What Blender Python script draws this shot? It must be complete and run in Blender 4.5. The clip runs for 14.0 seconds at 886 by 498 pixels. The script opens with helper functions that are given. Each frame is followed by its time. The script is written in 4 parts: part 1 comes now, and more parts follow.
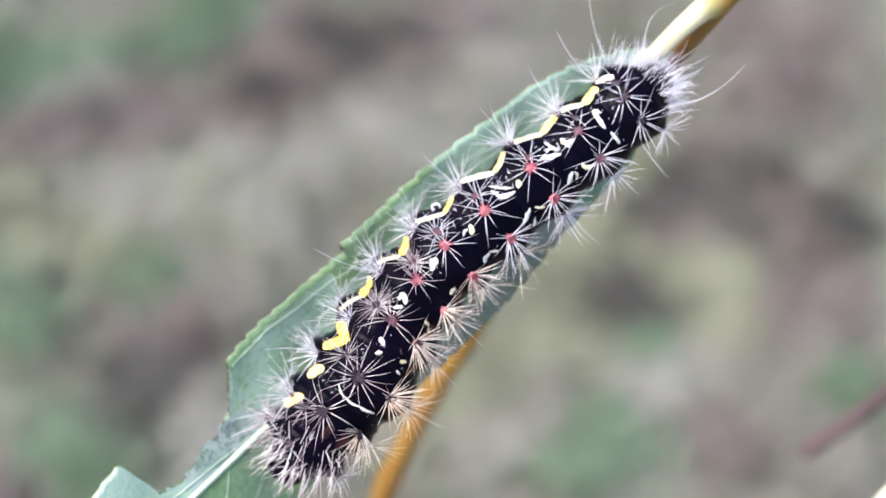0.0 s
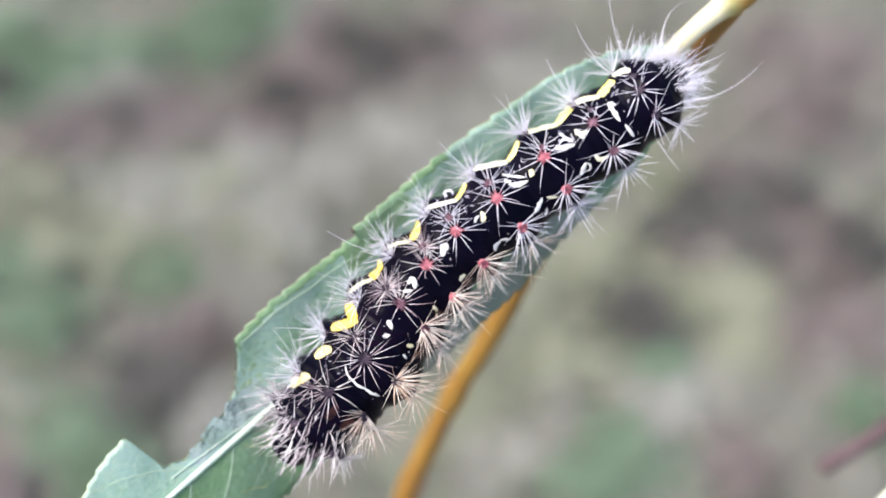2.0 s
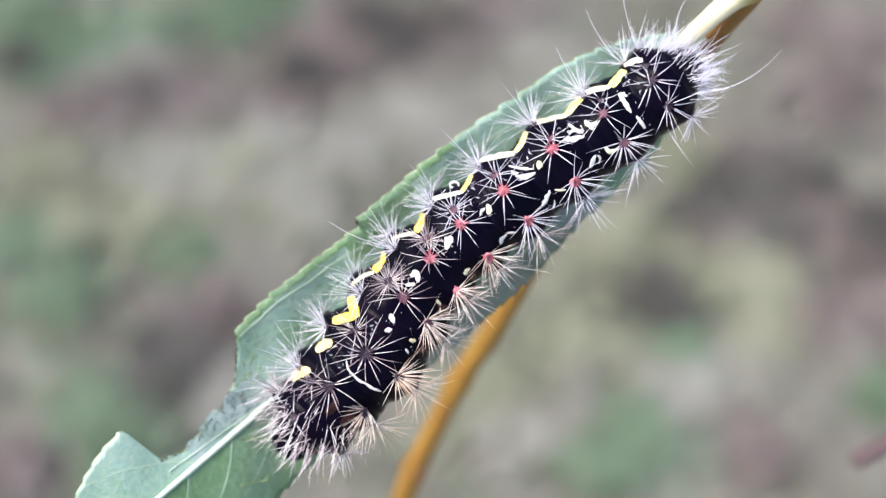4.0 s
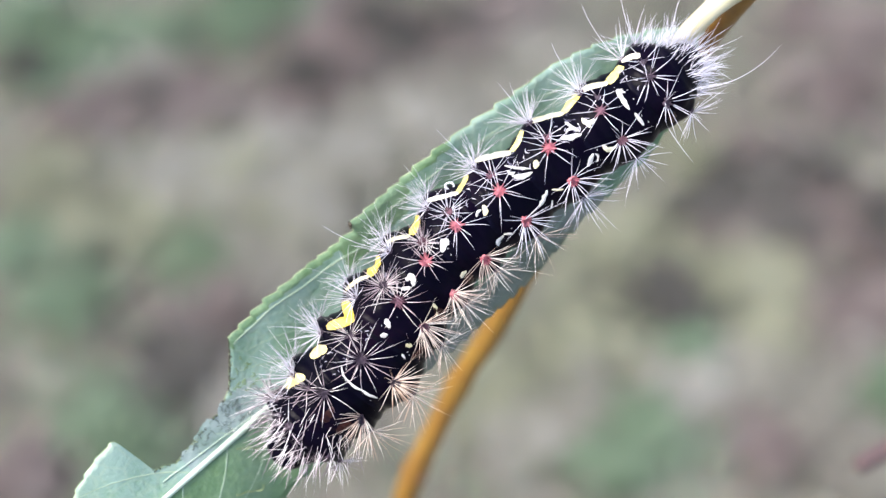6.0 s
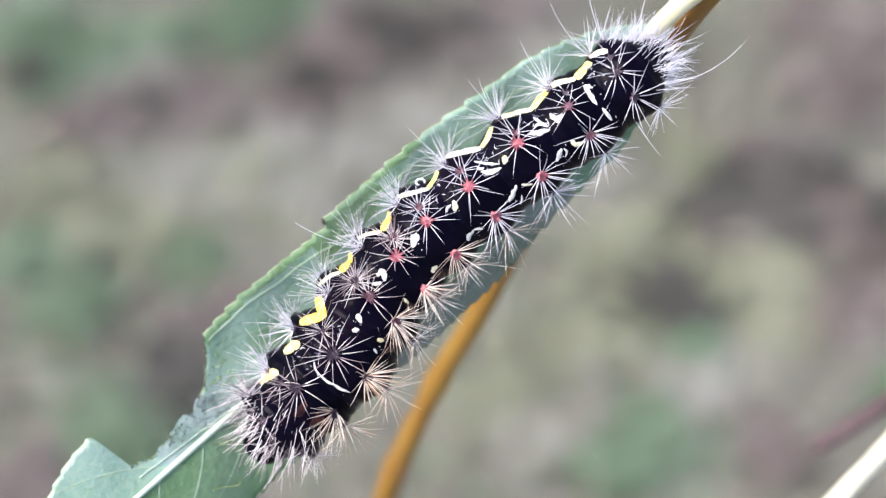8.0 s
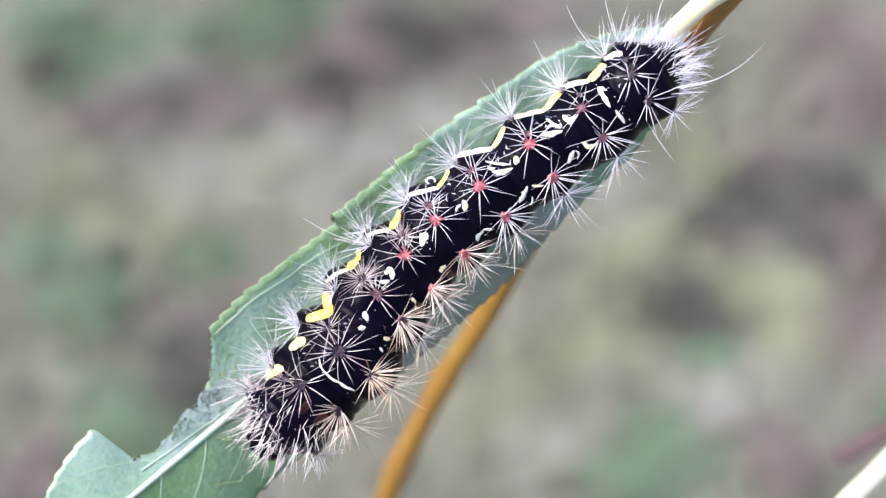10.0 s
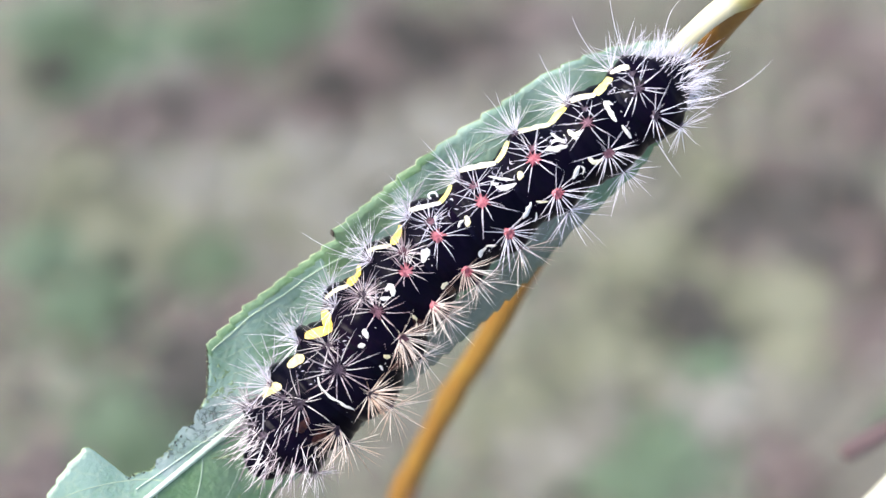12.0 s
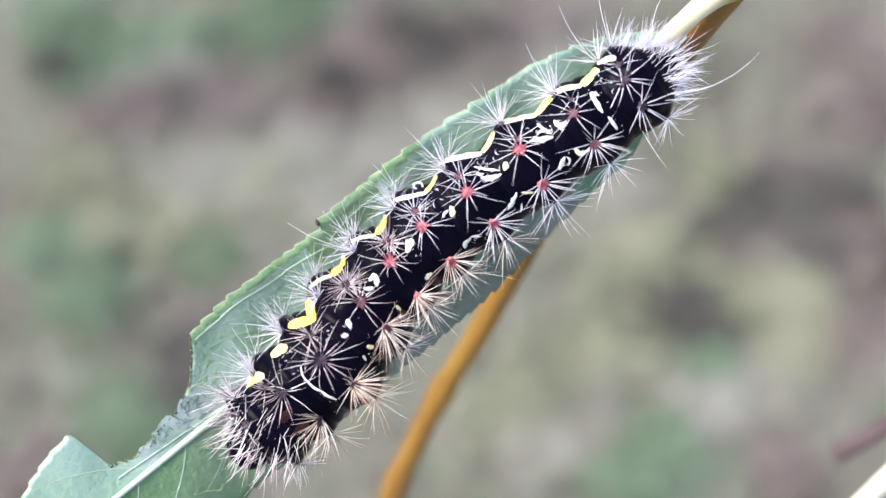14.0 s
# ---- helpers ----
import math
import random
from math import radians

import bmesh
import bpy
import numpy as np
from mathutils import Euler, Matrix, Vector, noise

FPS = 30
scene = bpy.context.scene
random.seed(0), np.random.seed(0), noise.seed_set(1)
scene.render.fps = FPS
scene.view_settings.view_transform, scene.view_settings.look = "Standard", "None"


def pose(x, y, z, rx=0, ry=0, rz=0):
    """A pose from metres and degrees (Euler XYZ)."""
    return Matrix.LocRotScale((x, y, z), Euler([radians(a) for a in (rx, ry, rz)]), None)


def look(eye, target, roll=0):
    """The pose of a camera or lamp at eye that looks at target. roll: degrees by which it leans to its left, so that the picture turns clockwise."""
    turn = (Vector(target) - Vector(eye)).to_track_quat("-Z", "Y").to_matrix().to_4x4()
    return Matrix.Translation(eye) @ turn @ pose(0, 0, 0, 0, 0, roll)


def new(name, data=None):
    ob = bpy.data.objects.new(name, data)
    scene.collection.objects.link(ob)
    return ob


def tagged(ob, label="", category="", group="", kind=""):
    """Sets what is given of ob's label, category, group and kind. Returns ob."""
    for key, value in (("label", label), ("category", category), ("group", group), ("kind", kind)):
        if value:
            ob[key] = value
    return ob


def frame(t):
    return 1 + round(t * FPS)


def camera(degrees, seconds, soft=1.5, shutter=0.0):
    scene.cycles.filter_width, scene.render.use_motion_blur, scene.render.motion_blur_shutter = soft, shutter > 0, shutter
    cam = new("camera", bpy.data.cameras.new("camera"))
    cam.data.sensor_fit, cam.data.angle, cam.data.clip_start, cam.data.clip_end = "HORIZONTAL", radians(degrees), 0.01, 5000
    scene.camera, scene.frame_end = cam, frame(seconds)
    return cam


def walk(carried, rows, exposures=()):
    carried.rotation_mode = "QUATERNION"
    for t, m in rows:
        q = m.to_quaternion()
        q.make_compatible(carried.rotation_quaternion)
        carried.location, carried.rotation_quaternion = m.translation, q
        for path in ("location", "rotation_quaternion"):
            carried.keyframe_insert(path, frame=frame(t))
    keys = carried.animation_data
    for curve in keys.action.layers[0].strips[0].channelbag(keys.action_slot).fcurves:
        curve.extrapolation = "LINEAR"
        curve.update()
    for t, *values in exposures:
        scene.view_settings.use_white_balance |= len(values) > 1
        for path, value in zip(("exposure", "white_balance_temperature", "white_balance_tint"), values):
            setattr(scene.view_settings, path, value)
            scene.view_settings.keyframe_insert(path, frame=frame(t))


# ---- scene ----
cam = camera(40, 14.0, soft=1.4)
cam.data.dof.use_dof = True
cam.data.dof.focus_distance = 0.0796
cam.data.dof.aperture_fstop = 18.0
CAMERA_ROWS = [
    (0.0, pose(-0.00014, -0.05374, 0.61676, 39.360, 1.015, -1.885)),
    (0.5, pose(0.00070, -0.05575, 0.61568, 39.239, 1.112, -1.558)),
    (1.0, pose(-0.00018, -0.05603, 0.61480, 39.700, 1.368, -1.849)),
    (1.5, pose(-0.00005, -0.05532, 0.61584, 40.007, 0.952, -1.058)),
    (2.0, pose(0.00033, -0.05552, 0.61582, 40.070, 0.336, 0.271)),
    (2.5, pose(0.00088, -0.05429, 0.61564, 40.053, 0.552, 0.750)),
    (3.0, pose(0.00065, -0.05212, 0.61715, 39.093, 0.895, 0.597)),
    (3.5, pose(0.00131, -0.05256, 0.61542, 38.970, 1.149, 0.747)),
    (3.7, pose(0.00137, -0.05346, 0.61511, 39.051, 0.701, 1.327)),
    (5.8, pose(0.00213, -0.05299, 0.61387, 39.028, 0.896, 1.713)),
    (6.0, pose(0.00216, -0.05219, 0.61366, 39.026, 1.439, 1.049)),
    (6.5, pose(0.00360, -0.05248, 0.61393, 39.026, 1.740, 0.596)),
    (7.0, pose(0.00328, -0.05277, 0.61425, 39.092, 1.870, 0.779)),
    (7.5, pose(0.00480, -0.05303, 0.61374, 39.137, 2.037, 0.796)),
    (7.7, pose(0.00465, -0.05316, 0.61388, 39.176, 2.066, 0.819)),
    (9.8, pose(0.00522, -0.05264, 0.61253, 39.549, 1.534, 2.464)),
    (10.0, pose(0.00499, -0.05311, 0.61316, 39.551, 1.636, 2.460)),
    (10.5, pose(0.00517, -0.05180, 0.61306, 39.504, 2.318, 1.498)),
    (11.0, pose(0.00529, -0.05228, 0.61204, 39.596, 1.614, 2.125)),
    (11.5, pose(0.00599, -0.05075, 0.61322, 39.632, 1.905, 2.211)),
    (12.0, pose(0.00499, -0.05159, 0.61235, 39.859, 1.540, 2.826)),
    (12.5, pose(0.00519, -0.05161, 0.61217, 39.766, 1.339, 2.969)),
    (13.0, pose(0.00728, -0.05100, 0.61219, 39.570, 1.740, 2.847)),
    (13.5, pose(0.00561, -0.05157, 0.61252, 39.721, 0.985, 3.078)),
    (14.0, pose(0.00618, -0.05153, 0.61185, 39.640, 1.360, 3.278)),
]
# the picture brightens a little towards the end
walk(cam, CAMERA_ROWS, [(0.0, 1.26), (7.7, 1.26), (9.8, 1.33), (14.0, 1.33)])

# ---- daylight: a bright hazy sky and a wide, weak sun ----
SUN_UP, SUN_TURN = radians(52), radians(-101)
world = bpy.data.worlds.new("overcast_sky")
scene.world = world
world.use_nodes = True
wn = world.node_tree.nodes
sky = wn.new("ShaderNodeTexSky")
sky.sky_type = "NISHITA"
sky.sun_disc = False
sky.sun_elevation = SUN_UP
sky.sun_rotation = SUN_TURN
sky.air_density = 1.0
sky.dust_density = 3.0
world.node_tree.links.new(sky.outputs[0], wn["Background"].inputs[0])
wn["Background"].inputs[1].default_value = 0.137
sun = new("sun", bpy.data.lights.new("sun", "SUN"))
sun.data.energy = 1.9
sun.data.angle = radians(30)
sun.data.color = (0.99, 0.97, 0.9)
sun.matrix_world = look((math.sin(SUN_TURN) * math.cos(SUN_UP), math.cos(SUN_TURN) * math.cos(SUN_UP), math.sin(SUN_UP)), (0, 0, 0))

# The leaf hangs half a metre over the ground; things on the branch are laid out in
# millimetres in its own plane: u along, v up the slope, w out of the leaf.
BASE = pose(0, 0, 0.55, 40, 0, 0)
MM = 0.001


# ---- materials ----
def material(name, colors, scale=300.0, rough=0.5, spread=(0.35, 0.65), bump=0.0, bump_scale=900.0,
             fine=0.25, sheen=0.0, through_light=0.0, specular=0.5, per_island=0.0, metal=0.0):
    """A two-scale noise over a ramp of colours, with a fine relief."""
    m = bpy.data.materials.new(name)
    m.use_nodes = True
    nt, b = m.node_tree, m.node_tree.nodes["Principled BSDF"]
    coords = nt.nodes.new("ShaderNodeTexCoord")
    broad = nt.nodes.new("ShaderNodeTexNoise")
    broad.inputs["Scale"].default_value, broad.inputs["Detail"].default_value = scale, 4
    small = nt.nodes.new("ShaderNodeTexNoise")
    small.inputs["Scale"].default_value, small.inputs["Detail"].default_value = bump_scale, 3
    for n in (broad, small):
        nt.links.new(coords.outputs["Object"], n.inputs["Vector"])
    mix = nt.nodes.new("ShaderNodeMath")
    mix.operation = "MULTIPLY_ADD"
    nt.links.new(small.outputs["Fac"], mix.inputs[0])
    mix.inputs[1].default_value = fine
    nt.links.new(broad.outputs["Fac"], mix.inputs[2])
    shift = nt.nodes.new("ShaderNodeMath")
    shift.operation = "SUBTRACT"
    nt.links.new(mix.outputs[0], shift.inputs[0])
    shift.inputs[1].default_value = fine * 0.5
    value = shift.outputs[0]
    if per_island:
        geo = nt.nodes.new("ShaderNodeNewGeometry")
        add = nt.nodes.new("ShaderNodeMath")
        add.operation = "MULTIPLY_ADD"
        nt.links.new(geo.outputs["Random Per Island"], add.inputs[0])
        add.inputs[1].default_value = per_island
        nt.links.new(value, add.inputs[2])
        sub = nt.nodes.new("ShaderNodeMath")
        sub.operation = "SUBTRACT"
        nt.links.new(add.outputs[0], sub.inputs[0])
        sub.inputs[1].default_value = per_island * 0.5
        value = sub.outputs[0]
    ramp = nt.nodes.new("ShaderNodeValToRGB")
    lo, hi = spread
    els = ramp.color_ramp.elements
    while len(els) < len(colors):
        els.new(0.5)
    for k, c in enumerate(colors):
        els[k].position = lo + (hi - lo) * k / max(1, len(colors) - 1)
        els[k].color = (*c, 1)
    nt.links.new(value, ramp.inputs[0])
    nt.links.new(ramp.outputs[0], b.inputs["Base Color"])
    b.inputs["Roughness"].default_value = rough
    b.inputs["Specular IOR Level"].default_value = specular
    b.inputs["Metallic"].default_value = metal
    if sheen:
        b.inputs["Coat Weight"].default_value = sheen
        b.inputs["Coat Roughness"].default_value = 0.3
    if bump:
        bn = nt.nodes.new("ShaderNodeBump")
        bn.inputs["Strength"].default_value = bump
        bn.inputs["Distance"].default_value = 0.0004
        nt.links.new(small.outputs["Fac"], bn.inputs["Height"])
        nt.links.new(bn.outputs[0], b.inputs["Normal"])
    if through_light:
        tr = nt.nodes.new("ShaderNodeBsdfTranslucent")
        nt.links.new(ramp.outputs[0], tr.inputs["Color"])
        ms = nt.nodes.new("ShaderNodeMixShader")
        ms.inputs[0].default_value = through_light
        nt.links.new(b.outputs[0], ms.inputs[1])
        nt.links.new(tr.outputs[0], ms.inputs[2])
        nt.links.new(ms.outputs[0], nt.nodes["Material Output"].inputs[0])
    return m


SKIN = material("black_skin", [(0.001, 0.0008, 0.004), (0.0026, 0.0013, 0.007), (0.008, 0.003, 0.01)], 260, 0.28, (0.35, 0.8), 0.05, 3000, specular=0.045)
FOLD = material("bluish_skin_fold", [(0.0012, 0.001, 0.0045), (0.004, 0.0034, 0.012)], 1300, 0.4, (0.4, 0.75), 0.1, 3000, specular=0.05)
MAROON = material("maroon_skin", [(0.012, 0.003, 0.004), (0.05, 0.012, 0.01)], 900, 0.35, (0.35, 0.7), 0.3, 3000, specular=0.2)
WART_RED = material("red_wart", [(0.38, 0.08, 0.12), (0.68, 0.24, 0.28)], 2200, 0.65, bump=0.6, bump_scale=5000)
WART_DARK = material("dark_wart", [(0.03, 0.018, 0.035), (0.085, 0.05, 0.08)], 900, 0.5, bump=0.3, bump_scale=5000)
WART_MAUVE = material("mauve_wart", [(0.1, 0.035, 0.06), (0.24, 0.11, 0.15)], 1500, 0.6, bump=0.4, bump_scale=5000)
HAIR_WHITE = material("white_bristle", [(0.72, 0.68, 0.78), (0.88, 0.86, 0.95)], 500, 0.35, per_island=0.4)
HAIR_TAN = material("tan_bristle", [(0.34, 0.25, 0.28), (0.74, 0.62, 0.66), (0.92, 0.84, 0.82)], 500, 0.38, per_island=0.55)
HAIR_AMBER = material("amber_bristle", [(0.48, 0.31, 0.23), (0.8, 0.61, 0.5), (0.9, 0.79, 0.7)], 500, 0.38, per_island=0.5)
HAIR_CREAM = material("cream_tan_bristle", [(0.46, 0.34, 0.3), (0.8, 0.66, 0.57), (0.91, 0.83, 0.76)], 500, 0.38, per_island=0.55)
HAIR_GREY = material("grey_mauve_bristle", [(0.2, 0.15, 0.18), (0.68, 0.58, 0.63), (0.92, 0.86, 0.88)], 500, 0.42, per_island=0.6)
YELLOW = material("yellow_mark", [(0.78, 0.5, 0.05), (0.87, 0.65, 0.17)], 1500, 0.5, bump=0.2, bump_scale=4000)
LEMON = material("lemon_mark", [(0.84, 0.72, 0.17), (0.88, 0.8, 0.32)], 1500, 0.5, bump=0.2, bump_scale=4000)
PALE_YELLOW = material("pale_yellow_mark", [(0.85, 0.66, 0.25), (0.9, 0.77, 0.42)], 1200, 0.5, bump=0.2, bump_scale=4000)
LILAC = material("grey_lilac_mark", [(0.12, 0.11, 0.17), (0.5, 0.47, 0.55)], 900, 0.5)
CREAM = material("cream_mark", [(0.7, 0.62, 0.36), (0.84, 0.8, 0.64)], 500, 0.5, bump=0.2, bump_scale=4000)
WHITE = material("white_mark", [(0.6, 0.57, 0.55), (0.86, 0.84, 0.82)], 1500, 0.5, bump=0.2, bump_scale=4000)
LEAF = material("leaf_green", [(0.17, 0.305, 0.185), (0.24, 0.375, 0.3), (0.29, 0.42, 0.365)], 170, 0.45, (0.3, 0.58), 0.3, 2600, sheen=0.4, through_light=0.15)
# the rim's own green, also painted on the half that catches less skylight
LEAF_RIM_AND_SHADED = material("leaf_green_rim_and_shaded_half", [(0.125, 0.235, 0.095), (0.162, 0.28, 0.145), (0.203, 0.32, 0.2)], 200, 0.45, (0.3, 0.65), 0.3, 2600, sheen=0.2, through_light=0.2)
LEAF_DULL = material("dull_leaf_margin", [(0.17, 0.2, 0.14), (0.225, 0.25, 0.19), (0.285, 0.3, 0.25)], 300, 0.6, (0.3, 0.65), 0.3, 2600, through_light=0.15)
LEAF_NET_SCALE = 800.0
VEIN = material("pale_vein", [(0.27, 0.38, 0.26), (0.36, 0.46, 0.34)], 400, 0.45, bump=0.15)
RIB = material("pale_midrib", [(0.5, 0.62, 0.5), (0.62, 0.72, 0.6)], 300, 0.4, bump=0.15)
MARGIN = material("yellowish_leaf_edge", [(0.2, 0.29, 0.13), (0.42, 0.5, 0.3)], 900, 0.5)
FIBRE = material("torn_leaf_fibre", [(0.2, 0.27, 0.12), (0.32, 0.38, 0.2)], 400, 0.5)
FILM = material("scraped_leaf_skin", [(0.16, 0.25, 0.2), (0.24, 0.33, 0.3), (0.33, 0.41, 0.4)], 420, 0.55, (0.3, 0.62), 0.2, 3000, through_light=0.2)
PETIOLE = material("cream_petiole", [(0.6, 0.51, 0.28), (0.74, 0.68, 0.48)], 160, 0.33, bump=0.1)
TWIG = material("orange_brown_bark", [(0.15, 0.062, 0.014), (0.235, 0.115, 0.016), (0.29, 0.175, 0.03)], 70, 0.45, (0.3, 0.7), 0.3, 1500, sheen=0.15)
DRY = material("dry_brown_leaf_edge", [(0.02, 0.018, 0.014), (0.07, 0.055, 0.04)], 900, 0.7)
GNAWED = material("gnawed_dark_green", [(0.09, 0.125, 0.11), (0.17, 0.22, 0.2)], 900, 0.6)
STAIN = material("olive_stain", [(0.17, 0.25, 0.11), (0.24, 0.34, 0.2)], 900, 0.6)
SCAR = material("dark_bud_scar", [(0.16, 0.07, 0.06), (0.3, 0.15, 0.12)], 500, 0.6, bump=0.4)
STICK_BROWN = material("mauve_brown_twig", [(0.085, 0.05, 0.05), (0.15, 0.095, 0.093)], 90, 0.6, bump=0.3)
STRAW = material("pale_straw", [(0.52, 0.49, 0.37), (0.68, 0.65, 0.54)], 90, 0.5, bump=0.2)
SOIL = material("litter_soil", [(0.11, 0.1, 0.083), (0.17, 0.158, 0.132), (0.23, 0.217, 0.185)], 11, 0.9, (0.3, 0.72), 0.6, 160, fine=0.5)
WEED = material("weed_green", [(0.104, 0.155, 0.09), (0.141, 0.203, 0.127), (0.187, 0.252, 0.174)], 12, 0.6, fine=0.1, per_island=0.15, through_light=0.2)
# dark leaf colour that stands in for the shade in hollows
SHADE_DARK = material("hollow_shade_litter", [(0.036, 0.034, 0.03), (0.072, 0.067, 0.06), (0.112, 0.102, 0.094)], 12, 0.75, fine=0.1, per_island=0.15)
DEAD_BROWN = material("mauve_brown_litter", [(0.092, 0.069, 0.066), (0.148, 0.116, 0.11), (0.203, 0.17, 0.163)], 12, 0.75, fine=0.1, per_island=0.15)
DRY_GREEN = material("yellow_green_litter", [(0.16, 0.165, 0.11), (0.215, 0.22, 0.15), (0.27, 0.27, 0.2)], 12, 0.75, fine=0.1, per_island=0.15)
DEAD_PALE = material("bleached_litter", [(0.165, 0.155, 0.132), (0.228, 0.218, 0.187), (0.29, 0.28, 0.257)], 12, 0.75, fine=0.1, per_island=0.15)



def add_vein_net(m, scale, amount, tint):
    """Lays a fine pale net of veins over the base colour of m."""
    nt = m.node_tree
    b = nt.nodes["Principled BSDF"]
    base = b.inputs["Base Color"].links[0].from_socket
    coords = nt.nodes.new("ShaderNodeTexCoord")
    cells = nt.nodes.new("ShaderNodeTexVoronoi")
    cells.feature = "DISTANCE_TO_EDGE"
    cells.inputs["Scale"].default_value = scale
    nt.links.new(coords.outputs["Object"], cells.inputs["Vector"])
    edge = nt.nodes.new("ShaderNodeMapRange")
    edge.inputs["From Min"].default_value, edge.inputs["From Max"].default_value = 0.0, 0.12
    edge.inputs["To Min"].default_value, edge.inputs["To Max"].default_value = amount, 0.0
    nt.links.new(cells.outputs["Distance"], edge.inputs["Value"])
    mix = nt.nodes.new("ShaderNodeMix")
    mix.data_type = "RGBA"
    mix.inputs["B"].default_value = (*tint, 1)
    nt.links.new(edge.outputs["Result"], mix.inputs["Factor"])
    nt.links.new(base, mix.inputs["A"])
    nt.links.new(mix.outputs["Result"], b.inputs["Base Color"])


def fade_along(m, start, end, tints):
    """Turns the base colour of m into the tints between two places, in metres, along the object's x."""
    nt = m.node_tree
    b = nt.nodes["Principled BSDF"]
    base = b.inputs["Base Color"].links[0].from_socket
    coords, split = nt.nodes.new("ShaderNodeTexCoord"), nt.nodes.new("ShaderNodeSeparateXYZ")
    wave = nt.nodes.new("ShaderNodeTexNoise")
    wave.inputs["Scale"].default_value = 900
    nt.links.new(coords.outputs["Object"], split.inputs[0])
    nt.links.new(coords.outputs["Object"], wave.inputs["Vector"])
    sway = nt.nodes.new("ShaderNodeMath")
    sway.operation = "MULTIPLY_ADD"
    sway.inputs[1].default_value = 0.0008
    nt.links.new(wave.outputs["Fac"], sway.inputs[0])
    nt.links.new(split.outputs["X"], sway.inputs[2])
    for k, tint in enumerate(tints):
        step = (end - start) / len(tints)
        ramp = nt.nodes.new("ShaderNodeMapRange")
        ramp.inputs["From Min"].default_value, ramp.inputs["From Max"].default_value = start + k * step, start + (k + 1) * step
        nt.links.new(sway.outputs[0], ramp.inputs["Value"])
        mix = nt.nodes.new("ShaderNodeMix")
        mix.data_type = "RGBA"
        mix.inputs["B"].default_value = (*tint, 1)
        nt.links.new(ramp.outputs["Result"], mix.inputs["Factor"])
        nt.links.new(base, mix.inputs["A"])
        base = mix.outputs["Result"]
    nt.links.new(base, b.inputs["Base Color"])


fade_along(PETIOLE, 0.0197, 0.0217, ((0.42, 0.36, 0.13), (0.3, 0.16, 0.03)))
add_vein_net(LEAF, LEAF_NET_SCALE, 0.4, (0.36, 0.46, 0.34))
add_vein_net(LEAF_RIM_AND_SHADED, LEAF_NET_SCALE, 0.3, (0.28, 0.4, 0.22))


# ---- mesh helpers ----
def mesh_of(name, verts, faces, mat, smooth=True):
    me = bpy.data.meshes.new(name)
    me.from_pydata([tuple(v) for v in verts], [], faces)
    if smooth:
        me.polygons.foreach_set("use_smooth", [True] * len(me.polygons))
    me.materials.append(mat)
    me.update()
    return me


def part(name, data, parent, label=""):
    ob = new(name, data)
    ob.parent = parent
    return tagged(ob, label)


def thing(name, m, label, category, group="", kind=""):
    ob = new(name)
    ob.empty_display_size = 0.005
    ob.matrix_world = m
    return tagged(ob, label, category, group, kind)


def spline(points, n):
    """Points along a Catmull-Rom curve through the given ones (any dimension)."""
    p = np.array(points, float)
    p = np.vstack([2 * p[0] - p[1], p, 2 * p[-1] - p[-2]])
    out = []
    for t in np.linspace(0, len(points) - 1 - 1e-9, n):
        i, f = int(t), t - int(t)
        a, b, c, d = p[i:i + 4]
        out.append(0.5 * (2 * b + (c - a) * f + (2 * a - 5 * b + 4 * c - d) * f * f + (3 * b - a - 3 * c + d) * f ** 3))
    return np.array(out)


def tube(points, radii, sides=10, lumps=0.0, seed=0):
    """A closed tube along points; returns verts and faces."""
    pts = np.array(points, float)
    tang = np.gradient(pts, axis=0)
    tang /= np.linalg.norm(tang, axis=1)[:, None]
    ref = np.array([0.3, 0.2, 0.93])
    verts, faces = [], []
    for k, (c, t, r) in enumerate(zip(pts, tang, radii)):
        a = np.cross(t, ref)
        a /= np.linalg.norm(a)
        b = np.cross(t, a)
        for j in range(sides):
            q = 2 * math.pi * j / sides
            rr = r * (1 + lumps * noise.noise((k * 0.35 + seed, math.cos(q) * 1.3, math.sin(q) * 1.3)))
            verts.append(c + rr * (math.cos(q) * a + math.sin(q) * b))
    n = len(pts)
    for k in range(n - 1):
        for j in range(sides):
            j2 = (j + 1) % sides
            faces.append((k * sides + j, k * sides + j2, (k + 1) * sides + j2, (k + 1) * sides + j))
    faces.append(tuple(range(sides))[::-1])
    faces.append(tuple((n - 1) * sides + j for j in range(sides)))
    return verts, faces


def bristles(hairs, name, mat):
    """hairs: (root, direction, length, bend vector, radius), all in mm; one tapered spine each."""
    verts, faces = [], []
    for root, way, length, bend, rad in hairs:
        taper = 0.82 if length < 4 else 0.6
        way = way / np.linalg.norm(way)
        a = np.cross(way, (0.31, 0.52, 0.79))
        a /= np.linalg.norm(a)
        b = np.cross(way, a)
        base, steps = len(verts), (12 if length > 4 else 5) if length > 2.2 else 4
        for k in range(steps):
            f = k / steps
            c = root + way * length * f + bend * f * f
            r = rad * (1 - taper * f) * min(1, 0.5 + 2.5 * f)
            for j in range(3):
                q = 2 * math.pi * j / 3
                verts.append((c + r * (math.cos(q) * a + math.sin(q) * b)) * MM)
        verts.append((root + way * length + bend) * MM)
        for k in range(steps - 1):
            for j in range(3):
                j2 = (j + 1) % 3
                faces.append((base + 3 * k + j, base + 3 * k + j2, base + 3 * k + 3 + j2, base + 3 * k + 3 + j))
        top = base + 3 * (steps - 1)
        for j in range(3):
            faces.append((top + j, top + (j + 1) % 3, base + 3 * steps))
    return mesh_of(name, verts, faces, mat)


